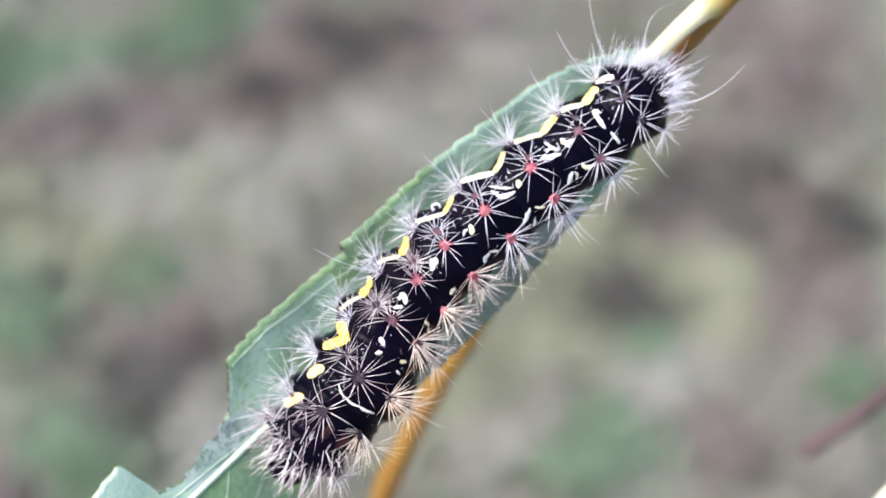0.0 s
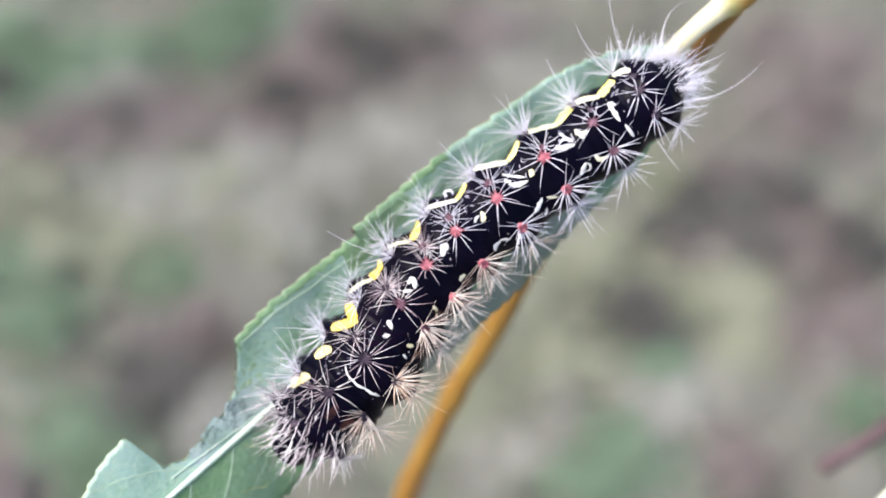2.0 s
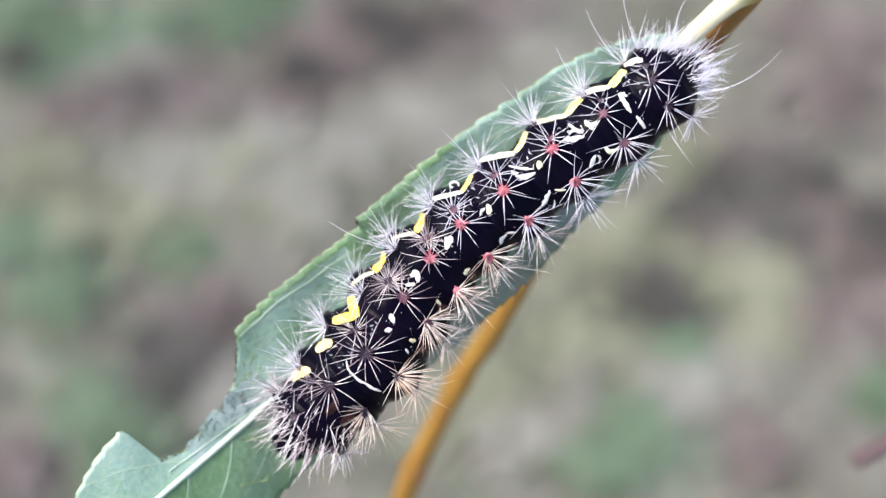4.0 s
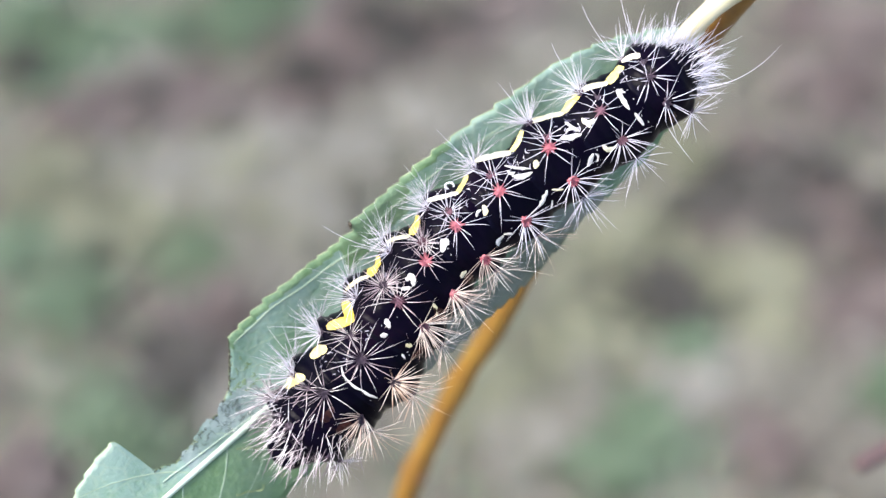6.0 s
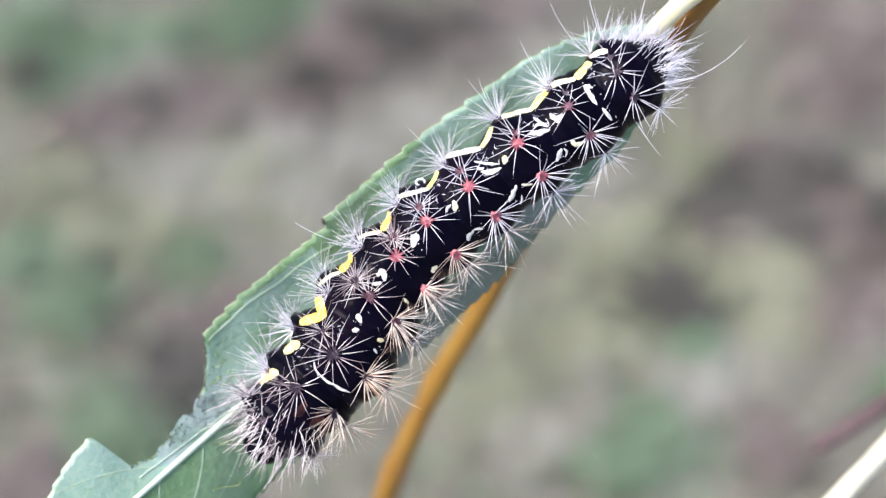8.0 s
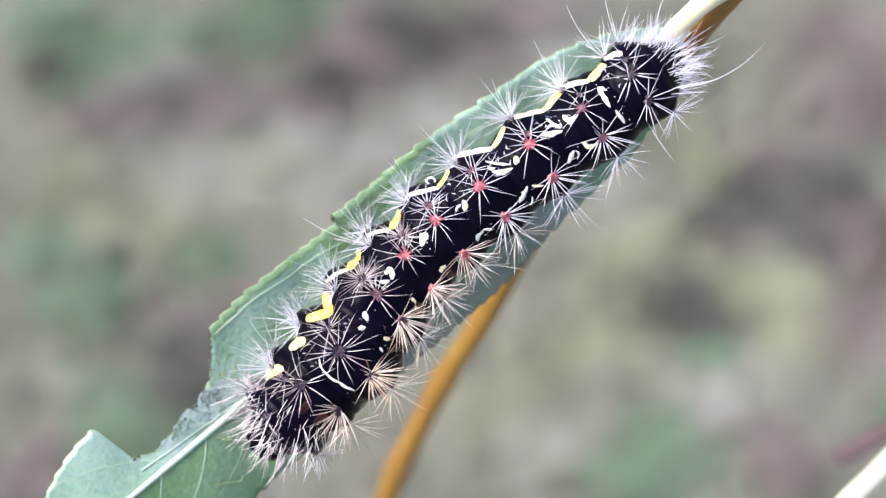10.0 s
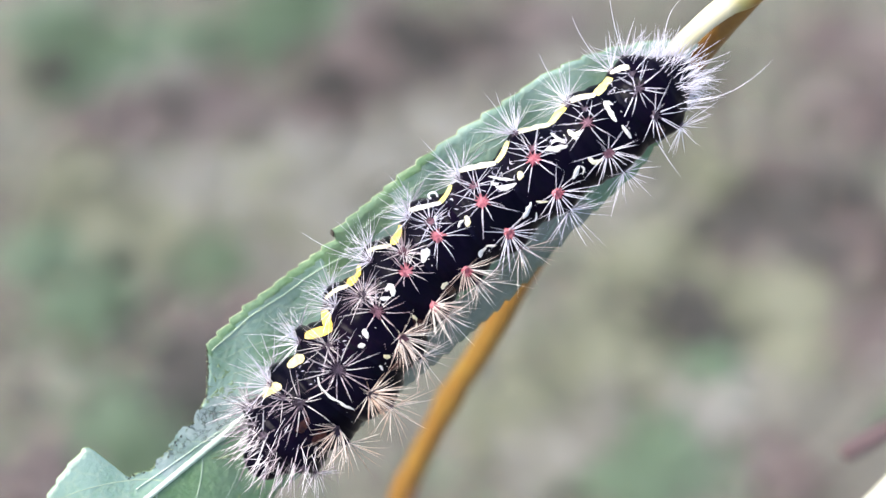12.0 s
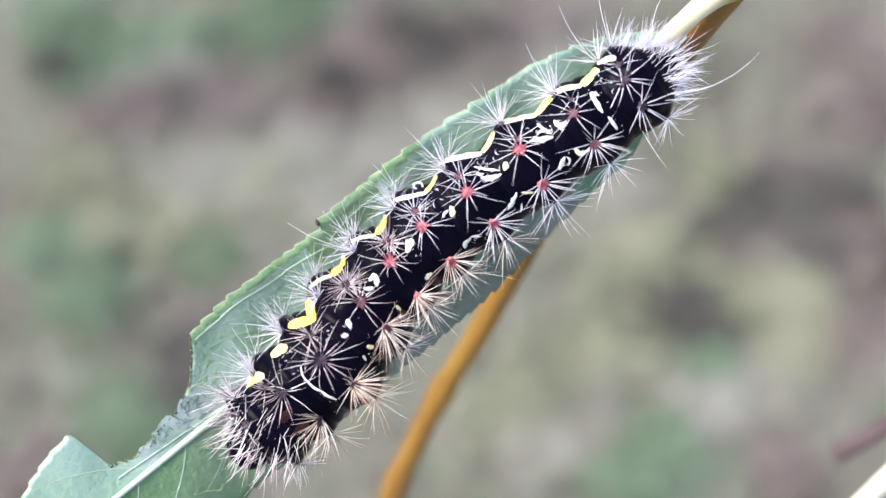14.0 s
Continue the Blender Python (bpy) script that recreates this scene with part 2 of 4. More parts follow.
# ---- the ground and what lies on it ----
def leaf_scatter(places, size, lift, rng, narrow=0.45):
    """Many small curled leaves: six-sided blades bent along the rib, in one mesh."""
    verts, faces = [], []
    for x, y, z in places:
        ln = size * rng.uniform(0.6, 1.4)
        wd = ln * narrow * rng.uniform(0.7, 1.3)
        m = pose(x, y, z + rng.uniform(0, lift), rng.gauss(0, 13), rng.gauss(0, 13), rng.uniform(0, 360))
        curl = rng.uniform(-0.1, 0.3) * ln
        i = len(verts)
        for px in (-0.5, -0.22, 0.12, 0.5):
            w = {-0.5: 0.05, -0.22: 0.42, 0.12: 0.5, 0.5: 0.03}[px] * wd
            h = curl * 4 * px * px * 0.5
            for s in (-1, 0, 1):
                verts.append(m @ Vector((px * ln, s * w, h + abs(s) * 0.12 * wd)))
        for a in range(3):
            for c in range(2):
                faces.append((i + 3 * a + c, i + 3 * a + c + 1, i + 3 * a + c + 4, i + 3 * a + c + 3))
    return verts, faces


def make_ground():
    n = 60
    xs = np.sign(np.linspace(-1, 1, n)) * np.abs(np.linspace(-1, 1, n)) ** 3 * 400
    verts = [(x, y + 0.5, 0.006 * noise.noise((x * 4, y * 4, 0)) if abs(x) + abs(y) < 4 else 0.0) for y in xs for x in xs]
    faces = [(j * n + i, j * n + i + 1, (j + 1) * n + i + 1, (j + 1) * n + i) for j in range(n - 1) for i in range(n - 1)]
    tagged(new("ground", mesh_of("ground", verts, faces, SOIL)), "grey-brown soil under thin leaf litter", "ground", kind="structure")


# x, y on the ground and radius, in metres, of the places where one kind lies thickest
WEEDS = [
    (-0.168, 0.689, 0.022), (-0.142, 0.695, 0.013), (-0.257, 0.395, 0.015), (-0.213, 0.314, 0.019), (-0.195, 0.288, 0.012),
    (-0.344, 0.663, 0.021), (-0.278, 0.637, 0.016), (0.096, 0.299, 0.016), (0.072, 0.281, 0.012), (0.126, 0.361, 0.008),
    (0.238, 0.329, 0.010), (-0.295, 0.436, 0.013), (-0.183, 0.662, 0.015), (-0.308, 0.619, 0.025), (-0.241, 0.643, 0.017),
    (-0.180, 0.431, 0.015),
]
# here dark leaves are laid in place of shaded hollows
SHADE_PILES = [
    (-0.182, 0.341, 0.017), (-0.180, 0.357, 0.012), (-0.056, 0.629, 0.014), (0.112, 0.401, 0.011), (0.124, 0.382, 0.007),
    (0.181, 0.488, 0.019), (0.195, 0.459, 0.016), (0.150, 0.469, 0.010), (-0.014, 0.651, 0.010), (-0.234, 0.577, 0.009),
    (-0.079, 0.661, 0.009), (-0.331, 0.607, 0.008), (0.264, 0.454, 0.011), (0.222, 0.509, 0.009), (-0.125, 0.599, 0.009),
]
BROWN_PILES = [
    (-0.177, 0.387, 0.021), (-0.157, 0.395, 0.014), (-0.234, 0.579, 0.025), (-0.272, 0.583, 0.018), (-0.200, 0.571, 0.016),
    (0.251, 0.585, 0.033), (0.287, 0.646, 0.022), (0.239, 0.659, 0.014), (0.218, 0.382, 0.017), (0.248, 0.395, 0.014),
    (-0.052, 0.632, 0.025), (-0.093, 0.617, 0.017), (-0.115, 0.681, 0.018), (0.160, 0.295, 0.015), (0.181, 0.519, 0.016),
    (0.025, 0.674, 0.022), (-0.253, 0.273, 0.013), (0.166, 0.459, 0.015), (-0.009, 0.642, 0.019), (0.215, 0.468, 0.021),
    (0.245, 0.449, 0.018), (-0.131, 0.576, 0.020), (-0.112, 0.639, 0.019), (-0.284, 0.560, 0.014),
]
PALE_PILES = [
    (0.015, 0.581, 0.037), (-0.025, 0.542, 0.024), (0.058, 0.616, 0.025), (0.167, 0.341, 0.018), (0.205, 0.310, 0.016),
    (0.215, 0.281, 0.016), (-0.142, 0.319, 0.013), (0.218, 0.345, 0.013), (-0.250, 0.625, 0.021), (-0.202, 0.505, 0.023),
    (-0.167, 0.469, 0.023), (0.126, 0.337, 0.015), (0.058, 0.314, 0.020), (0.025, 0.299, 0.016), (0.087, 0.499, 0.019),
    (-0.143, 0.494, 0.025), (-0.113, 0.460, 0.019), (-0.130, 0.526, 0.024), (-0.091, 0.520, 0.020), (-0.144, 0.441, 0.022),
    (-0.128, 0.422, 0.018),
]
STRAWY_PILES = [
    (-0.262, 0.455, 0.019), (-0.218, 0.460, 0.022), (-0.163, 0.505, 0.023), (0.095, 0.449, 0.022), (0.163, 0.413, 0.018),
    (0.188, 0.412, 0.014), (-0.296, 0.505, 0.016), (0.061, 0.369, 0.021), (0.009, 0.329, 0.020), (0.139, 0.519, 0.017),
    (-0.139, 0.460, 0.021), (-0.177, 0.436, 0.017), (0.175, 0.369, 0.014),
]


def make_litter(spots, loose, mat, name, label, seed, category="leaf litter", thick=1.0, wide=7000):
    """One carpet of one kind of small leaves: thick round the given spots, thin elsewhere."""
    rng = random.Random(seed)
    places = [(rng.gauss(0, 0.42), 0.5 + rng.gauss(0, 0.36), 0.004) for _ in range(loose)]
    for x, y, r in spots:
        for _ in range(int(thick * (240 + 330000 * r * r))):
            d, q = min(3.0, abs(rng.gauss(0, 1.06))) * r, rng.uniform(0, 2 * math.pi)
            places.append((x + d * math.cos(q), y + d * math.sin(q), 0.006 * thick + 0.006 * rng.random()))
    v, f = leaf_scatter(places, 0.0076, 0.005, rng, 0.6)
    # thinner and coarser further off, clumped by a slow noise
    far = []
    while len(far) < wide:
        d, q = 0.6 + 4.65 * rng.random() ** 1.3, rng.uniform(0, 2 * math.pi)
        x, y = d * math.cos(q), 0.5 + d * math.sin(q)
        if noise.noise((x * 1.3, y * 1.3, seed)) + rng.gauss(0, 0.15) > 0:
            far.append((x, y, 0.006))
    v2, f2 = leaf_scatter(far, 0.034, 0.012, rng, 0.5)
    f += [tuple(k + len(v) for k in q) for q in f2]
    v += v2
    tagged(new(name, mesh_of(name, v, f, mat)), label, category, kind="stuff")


make_ground()
make_litter(SHADE_PILES, 2200, SHADE_DARK, "shaded_hollow_litter", "dark leaves on the soil, standing in for shaded hollows", 11, thick=1.4, wide=2500)
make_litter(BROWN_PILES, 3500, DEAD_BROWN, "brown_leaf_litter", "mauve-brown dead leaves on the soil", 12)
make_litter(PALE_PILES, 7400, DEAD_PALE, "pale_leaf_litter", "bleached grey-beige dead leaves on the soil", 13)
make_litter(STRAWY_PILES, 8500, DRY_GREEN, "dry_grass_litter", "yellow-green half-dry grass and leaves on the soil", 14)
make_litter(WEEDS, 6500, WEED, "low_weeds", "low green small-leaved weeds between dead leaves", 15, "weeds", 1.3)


# ---- the twig and its leaf ----
TWIG_LINE = [
    (27.9, 24.7, 2.0), (24.45, 21.6, 0.0), (21.1, 18.1, -2.0), (18.35, 14.8, -5.0),
    (14.85, 9.5, -10.0), (8.9, 2.6, -19.0), (2.85, -8.45, -28.5), (-0.36, -13.95, -34.0),
    (-4.75, -23.2, -41.0), (-6.75, -28.45, -45.0), (-14.3, -48.39, -62.0), (-39.36, -184.74, -234.5),
    (-49.36, -351.4, -423.12),
]
KNOT = (-0.3, -13.84, -34.0)
BUD = (-4.95, -23.88, -41.5)


def make_twig():
    twig = thing("twig", BASE, "smooth orange-brown willow twig that carries the leaf", "twig")
    pts = spline(TWIG_LINE, 160)
    rad = []
    for k, p in enumerate(pts):
        r = 1.07 + 0.2 * math.exp(-(np.linalg.norm(p - np.array(KNOT)) / 1.6) ** 2) + 0.25 * math.exp(-(np.linalg.norm(p - np.array(BUD)) / 2.0) ** 2)
        rad.append((r + 0.9 * (k / 159) ** 6) * MM)
    rad[0], rad[1] = 0.4 * MM, 0.9 * MM
    v, f = tube(pts * MM, rad, 20, 0.05)
    part("bark", mesh_of("bark", v, f, TWIG), twig)
    # leaf scars and a small resting bud
    for c, side in ((KNOT, (0.35, 0.1, 1.15)), (BUD, (0.75, 0.0, 1.15))):
        c = np.array(c) + np.array(side) * 0.8
        line = [c + np.array((0.25, 0.75, 0.05)) * s for s in np.linspace(-0.9, 0.9, 7)]
        v, f = tube(np.array(line) * MM, [r * MM for r in (0.12, 0.45, 0.62, 0.66, 0.55, 0.34, 0.05)], 10)
        part("leaf_scar", mesh_of("leaf_scar", v, f, SCAR), twig, "small dark leaf scar")
    return twig


# the leaf's own axis: its base and the way to the tip, in mm
LEAF_BASE = np.array((17.072, 14.511))
LEAF_WAY = np.array((-0.7519, -0.6593))
LEAF_SIDE = np.array((LEAF_WAY[1], -LEAF_WAY[0]))
if LEAF_SIDE[1] < 0:
    LEAF_SIDE = -LEAF_SIDE
# distance along the leaf and half width, in mm: the whole side with its two bites, and the other side
EDGE_ONE = [
    (0.0, 0.41), (1.53, 1.74), (4.1, 3.19), (6.63, 4.1), (9.29, 4.89), (12.69, 5.06),
    (16.67, 5.56), (21.06, 5.72), (24.75, 5.8), (26.65, 5.75), (26.85, 5.3), (27.9, 5.38), (31.34, 5.64), (34.74, 5.68),
    (38.0, 5.4), (38.14, 5.23), (38.78, 4.51), (40.47, 2.75), (42.19, 1.94), (44.74, 1.53),
    (46.25, 1.32), (47.57, 1.99), (47.72, 3.48), (47.91, 5.03), (48.19, 5.22), (49.76, 5.0),
    (51.4, 4.47), (53.89, 3.29), (56.35, 1.74), (58.08, 0.14),
]
EDGE_TWO = [
    (0.0, 0.41), (2.49, 2.49), (5.72, 3.77), (8.04, 4.44), (11.57, 4.56), (14.51, 4.68),
    (17.41, 5.1), (19.32, 5.31), (22.1, 5.56), (26.53, 5.56), (32.96, 5.56), (39.06, 5.55),
    (41.41, 5.33), (45.46, 5.56), (52.28, 4.57), (54.5, 3.31), (56.63, 1.71), (58.09, 0.09),
]
LEAF_W = -3.3


def leaf_point(a, b, off=0.0):
    """A point on the blade: a along the rib, b across; one half rises from the rib and the tip curls up."""
    uv = LEAF_BASE + LEAF_WAY * a + LEAF_SIDE * b
    x = max(0, a - 33)
    w = LEAF_W + (2.4 * (b / 5.8) ** 1.6 * (1 - 0.6 * min(1, max(0, (a - 38) / 5))) if b > 0 else -1.3 * (-b / 5.6) ** 2 - 1.6 * min(1, max(0, (a - 37) / 5)) * -b / 5.6)
    w += 0.16 * math.sin(a * 0.9 + b * 0.5) * min(1, abs(b) / 3) + 0.33 * x * x / (x + 2.5)
    return np.array((uv[0], uv[1], w + off)) * MM


def tooth(a):
    """Forward-leaning teeth of uneven length along the margin."""
    f = (min(a, 21) / 1.6 + max(0, a - 21) / 1.15 + 0.6 * noise.noise((a * 0.22, 5.5, 0))) % 1.0
    return (0.21 + 0.18 * noise.noise((a * 0.4, 9.5, 0))) * (f ** 0.8 if f < 0.88 else (1 - f) * 7.4) - 0.1


def half_width(edge, a):
    xs, ys = [e[0] for e in edge], [e[1] for e in edge]
    return float(np.interp(a, xs, ys))


def make_leaf():
    leaf = thing("willow_leaf", BASE, "blue-green serrated willow leaf with bitten edge under the caterpillar", "leaf")
    length = EDGE_ONE[-1][0]
    na, nb = 620, 12
    verts, faces, rims = [], [], ([], [])
    for i in range(na + 1):
        a = length * i / na
        whole = not 37.6 < a < 46.7
        row = []
        for k, edge in enumerate((EDGE_ONE, EDGE_TWO)):
            b = half_width(edge, a)
            if k == 1 or whole:
                b += tooth(a + 0.3 * k) * min(1, b / 1.5)
            else:
                b += 0.17 * noise.noise((a * 2.2, 3.1, 0)) + 0.13 * noise.noise((a * 6, 1.1, 0))
            row.append(max(0.02, b))
        for j in range(-nb, nb + 1):
            b = (row[0] if j >= 0 else -row[1]) * abs(j) / nb * (1 if j else 0)
            verts.append(leaf_point(a, b))
        rims[0].append(leaf_point(a, row[0], 0.02))
        rims[1].append(leaf_point(a, -row[1], 0.02))
    w = 2 * nb + 1
    for i in range(na):
        for j in range(w - 1):
            faces.append((i * w + j, i * w + j + 1, (i + 1) * w + j + 1, (i + 1) * w + j))
    blade = part("blade", mesh_of("blade", verts, faces, LEAF), leaf)
    # the greener rim outside the margin vein; the same green paints the half turned from the sky
    blade.data.materials.append(LEAF_RIM_AND_SHADED)
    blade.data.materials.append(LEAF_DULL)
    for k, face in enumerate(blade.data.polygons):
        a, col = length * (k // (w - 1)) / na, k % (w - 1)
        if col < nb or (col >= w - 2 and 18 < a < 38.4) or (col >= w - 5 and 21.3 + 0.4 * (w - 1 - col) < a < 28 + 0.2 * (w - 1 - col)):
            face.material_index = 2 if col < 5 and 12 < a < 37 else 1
    thick = blade.modifiers.new("thick", "SOLIDIFY")
    thick.thickness, thick.offset = 0.22 * MM, 0.0
    for rim in rims:
        r = np.array(rim)
        v, f = tube(r, [0.042 * MM] * len(r), 5)
        part("leaf_margin", mesh_of("leaf_margin", v, f, MARGIN), blade, "thin yellowish leaf margin")
    v, f = tube([leaf_point(26.6 + 0.05 * k, 5.66 + 0.02 * k, 0.05) for k in range(6)], [MM * r for r in (0.05, 0.2, 0.27, 0.26, 0.18, 0.05)], 8, 0.2)
    part("brown_corner", mesh_of("brown_corner", v, f, DRY), blade, "tiny dry brown corner of the margin")
    pts = [leaf_point(a, half_width(EDGE_ONE, a) + 0.02, 0.05) for a in np.linspace(38.05, 40.6, 30)]
    v, f = tube(pts, [MM * (0.075 + 0.05 * noise.noise((k * 0.5, 1, 1))) for k in range(30)], 6)
    part("dry_edge", mesh_of("dry_edge", v, f, DRY), blade, "dark dry edge where the leaf was eaten")
    line = [leaf_point(a, 0, 0.16) for a in np.linspace(-0.5, length, 90)]
    v, f = tube(line, [MM * (0.5 - 0.37 * k / 89) for k in range(90)], 10)
    part("midrib", mesh_of("midrib", v, f, RIB), leaf, "pale raised midrib")
    # side veins leave the rib and bend along the margin
    for k in range(13):
        for side, edge in ((1, EDGE_ONE), (-1, EDGE_TWO)):
            a0 = 1.5 + k * 3.7 + (0.9 if side < 0 else 0)
            pts = []
            for t in np.linspace(0, 1, 24):
                a = a0 + 8.5 * t ** 1.15
                b = 4.1 * (1 - (1 - t) ** 1.9)
                lim = half_width(edge, min(a, length)) - 0.25
                if b > lim or a > length:
                    break
                pts.append(leaf_point(a, side * max(b, 0.05), 0.09))
            if len(pts) > 4:
                v, f = tube(pts, [MM * (0.08 - 0.045 * q / len(pts)) for q in range(len(pts))], 5)
                part("side_vein", mesh_of("side_vein", v, f, VEIN), leaf)
    # the vein that runs along the whole margin
    pts = [leaf_point(a, half_width(EDGE_ONE, a) - float(np.interp(a, [8, 20, 31, 38.1], [1.6, 1.2, 1.05, 0.4])) + 0.3 * noise.noise((a * 0.28, 2, 4)) + 0.1 * noise.noise((a * 0.9, 2, 4)), 0.1) for a in np.linspace(9, 38.1, 70)]
    v, f = tube(pts, [MM * (0.045 + 0.03 * k / 69) for k in range(70)], 6)
    part("margin_vein", mesh_of("margin_vein", v, f, VEIN), leaf, "pale vein along the margin")
    # a thin vein beside the midrib, bare where the leaf was eaten
    pts = [leaf_point(a, 0.25 + 0.68 * ((a - 40.5) / 7.5) ** 0.8 + 0.1 * noise.noise((a * 0.5, 7, 1)), 0.2) for a in np.linspace(40.5, 47.6, 40)]
    v, f = tube(pts, [MM * (0.026 + 0.014 * k / 39) for k in range(40)], 6)
    part("bared_vein", mesh_of("bared_vein", v, f, RIB), leaf, "thin pale vein along the eaten edge")
    # torn fibres that hang at the eaten part beside the head
    rng = random.Random(5)
    for _ in range(3):
        a, b = rng.uniform(40.5, 44.5), -rng.uniform(2.2, 4.6)
        line = [leaf_point(a, b, 0.1)]
        way = rng.uniform(-0.8, 0.9)
        for _ in range(7):
            a += rng.uniform(0.1, 0.42)
            b += 0.3 * way + rng.gauss(0, 0.16)
            line.append(leaf_point(a, max(-5.6, min(-0.7, b)), 0.1 + rng.uniform(0, 0.45)))
        pts = spline(line, 24)
        v, f = tube(pts, [MM * 0.04] * 23 + [MM * 0.02], 5)
        part("torn_fibre", mesh_of("torn_fibre", v, f, FIBRE), leaf, "thin pale torn leaf fibre")
    # the skin that the caterpillar left where it ate: a thin pale film beside the rib
    verts, faces, n = [], [], 14
    for i in range(61):
        a = 39.0 + 6.8 * i / 60
        top = min(half_width(EDGE_ONE, a) + 0.15, 2.3) + 0.3 * noise.noise((a * 2.1, 0.4, 7)) + 0.22 * noise.noise((a * 7, 2.4, 7))
        verts += [leaf_point(a, 0.25 + (top - 0.25) * j / (n - 1), 0.14 + 0.05 * noise.noise((a * 3, j * 0.7, 1))) for j in range(n)]
    for i in range(60):
        for j in range(n - 1):
            faces.append((i * n + j, i * n + j + 1, (i + 1) * n + j + 1, (i + 1) * n + j))
    part("scraped_film", mesh_of("scraped_film", verts, faces, FILM), leaf, "pale scraped leaf skin at the bite")
    # gnaw marks that wriggle over the film, and stains beside it
    for name, mat, label, count, a0, a1, b0, b1, half in (("gnaw_mark", GNAWED, "dark wriggling gnaw marks", 70, 40.2, 45.2, 0.5, 2.6, 0.02),
                                                         ("gnaw_stain", STAIN, "olive-brown stains by the bite", 26, 38.3, 40.6, 1.6, 4.9, 0.06)):
        vs, fs = [], []
        for _ in range(count):
            a, b, way = rng.uniform(a0, a1), rng.uniform(b0, b1), rng.uniform(0, 6.28)
            if b > half_width(EDGE_ONE, a) - 0.1:
                continue
            line = []
            for _ in range(7):
                line.append(leaf_point(a, min(max(b, 0.35), half_width(EDGE_ONE, a)), 0.17 if half < 0.03 else 0.09))
                way += rng.gauss(0, 0.9)
                a, b = a + 0.11 * math.cos(way), b + 0.11 * math.sin(way)
            v, f = tube(spline(line, 14), [MM * half * (0.3 + 0.9 * math.sin(math.pi * (k + 0.5) / 14)) for k in range(14)], 5)
            fs += [tuple(q + len(vs) for q in face) for face in f]
            vs += list(v)
        part(name, mesh_of(name, vs, fs, mat), leaf, label)["kind"] = "stuff"
    # crumbs of chewed leaf along the bite, pale and dark
    for mat, label, count in ((MARGIN, "pale chewed crumbs along the bite", 90), (DRY, "dark chewed crumbs along the bite", 80)):
        vs, fs = [], []
        for _ in range(count):
            a = 38.2 + 9.4 * rng.random()
            b = half_width(EDGE_ONE, a) - abs(rng.gauss(0, 0.12)) + 0.08
            size = MM * rng.uniform(0.02, 0.065)
            c, n0 = leaf_point(a, b, 0.1 + rng.uniform(0, 0.08)), len(vs)
            for axis in ((1, 0, 0), (-1, 0, 0), (0, 1, 0), (0, -1, 0), (0, 0, 1), (0, 0, -1)):
                vs.append(c + np.array(axis) * size * rng.uniform(0.6, 1.6))
            fs += [(n0 + i, n0 + j, n0 + k) for i in (0, 1) for j in (2, 3) for k in (4, 5)]
        part("chewed_crumb", mesh_of("chewed_crumb", vs, fs, mat), leaf, label)["kind"] = "stuff"
    # the stalk of the leaf clasps the twig and fades into its bark
    pts = spline([(15.45, 13.18, -2.6), (16.4, 14.3, -2.0), (17.97, 15.85, -1.4), (19.47, 17.05, -1.3),
                  (20.6, 17.75, -1.75), (21.5, 18.5, -1.8), (22.3, 19.3, -1.3)], 48)
    v, f = tube(pts * MM, [MM * r for r in np.interp(np.linspace(0, 1, 48), [0, 0.17, 0.33, 0.5, 0.67, 0.83, 1], [0.5, 0.7, 0.7, 0.82, 1.04, 1.12, 0.95])], 20, 0.04)
    part("petiole", mesh_of("petiole", v, f, PETIOLE), leaf, "thick cream-white leaf stalk")
    return leaf


willow_twig = make_twig()
make_leaf()


# ---- the caterpillar ----
# centre line from the hind end to the head: u, v, radius in mm, one row a segment
SPINE_ROWS = [
    (16.65, 12.69, 0.88), (14.36, 10.83, 2.88), (10.78, 7.92, 2.92), (7.24, 5.42, 3.0),
    (3.99, 2.9, 3.12), (1.01, 0.58, 3.28), (-1.45, -2.03, 3.36), (-3.51, -4.78, 3.68),
    (-5.47, -7.85, 3.88), (-7.81, -10.42, 3.4), (-9.7, -12.65, 3.15), (-11.0, -14.1, 1.5),
]
S0 = -1.0
LINE = spline(SPINE_ROWS, 481)


def line_at(s):
    """Centre, radius, way and side at segment number s."""
    k = min(max((s - S0) / (len(SPINE_ROWS) - 1) * 480, 0), 479.999)
    i = int(k)
    p = LINE[i] + (LINE[i + 1] - LINE[i]) * (k - i)
    a, b = LINE[max(0, i - 8)], LINE[min(480, i + 9)]
    t = (b - a)[:2] / np.linalg.norm((b - a)[:2])
    side = np.array((t[1], -t[0]))
    if side[1] - side[0] < 0:
        side = -side
    return p[:2], p[2], t, side


def wart_angles(i):
    return (16, -38 if i < 4 else -47, 66, 96, -74, 37)


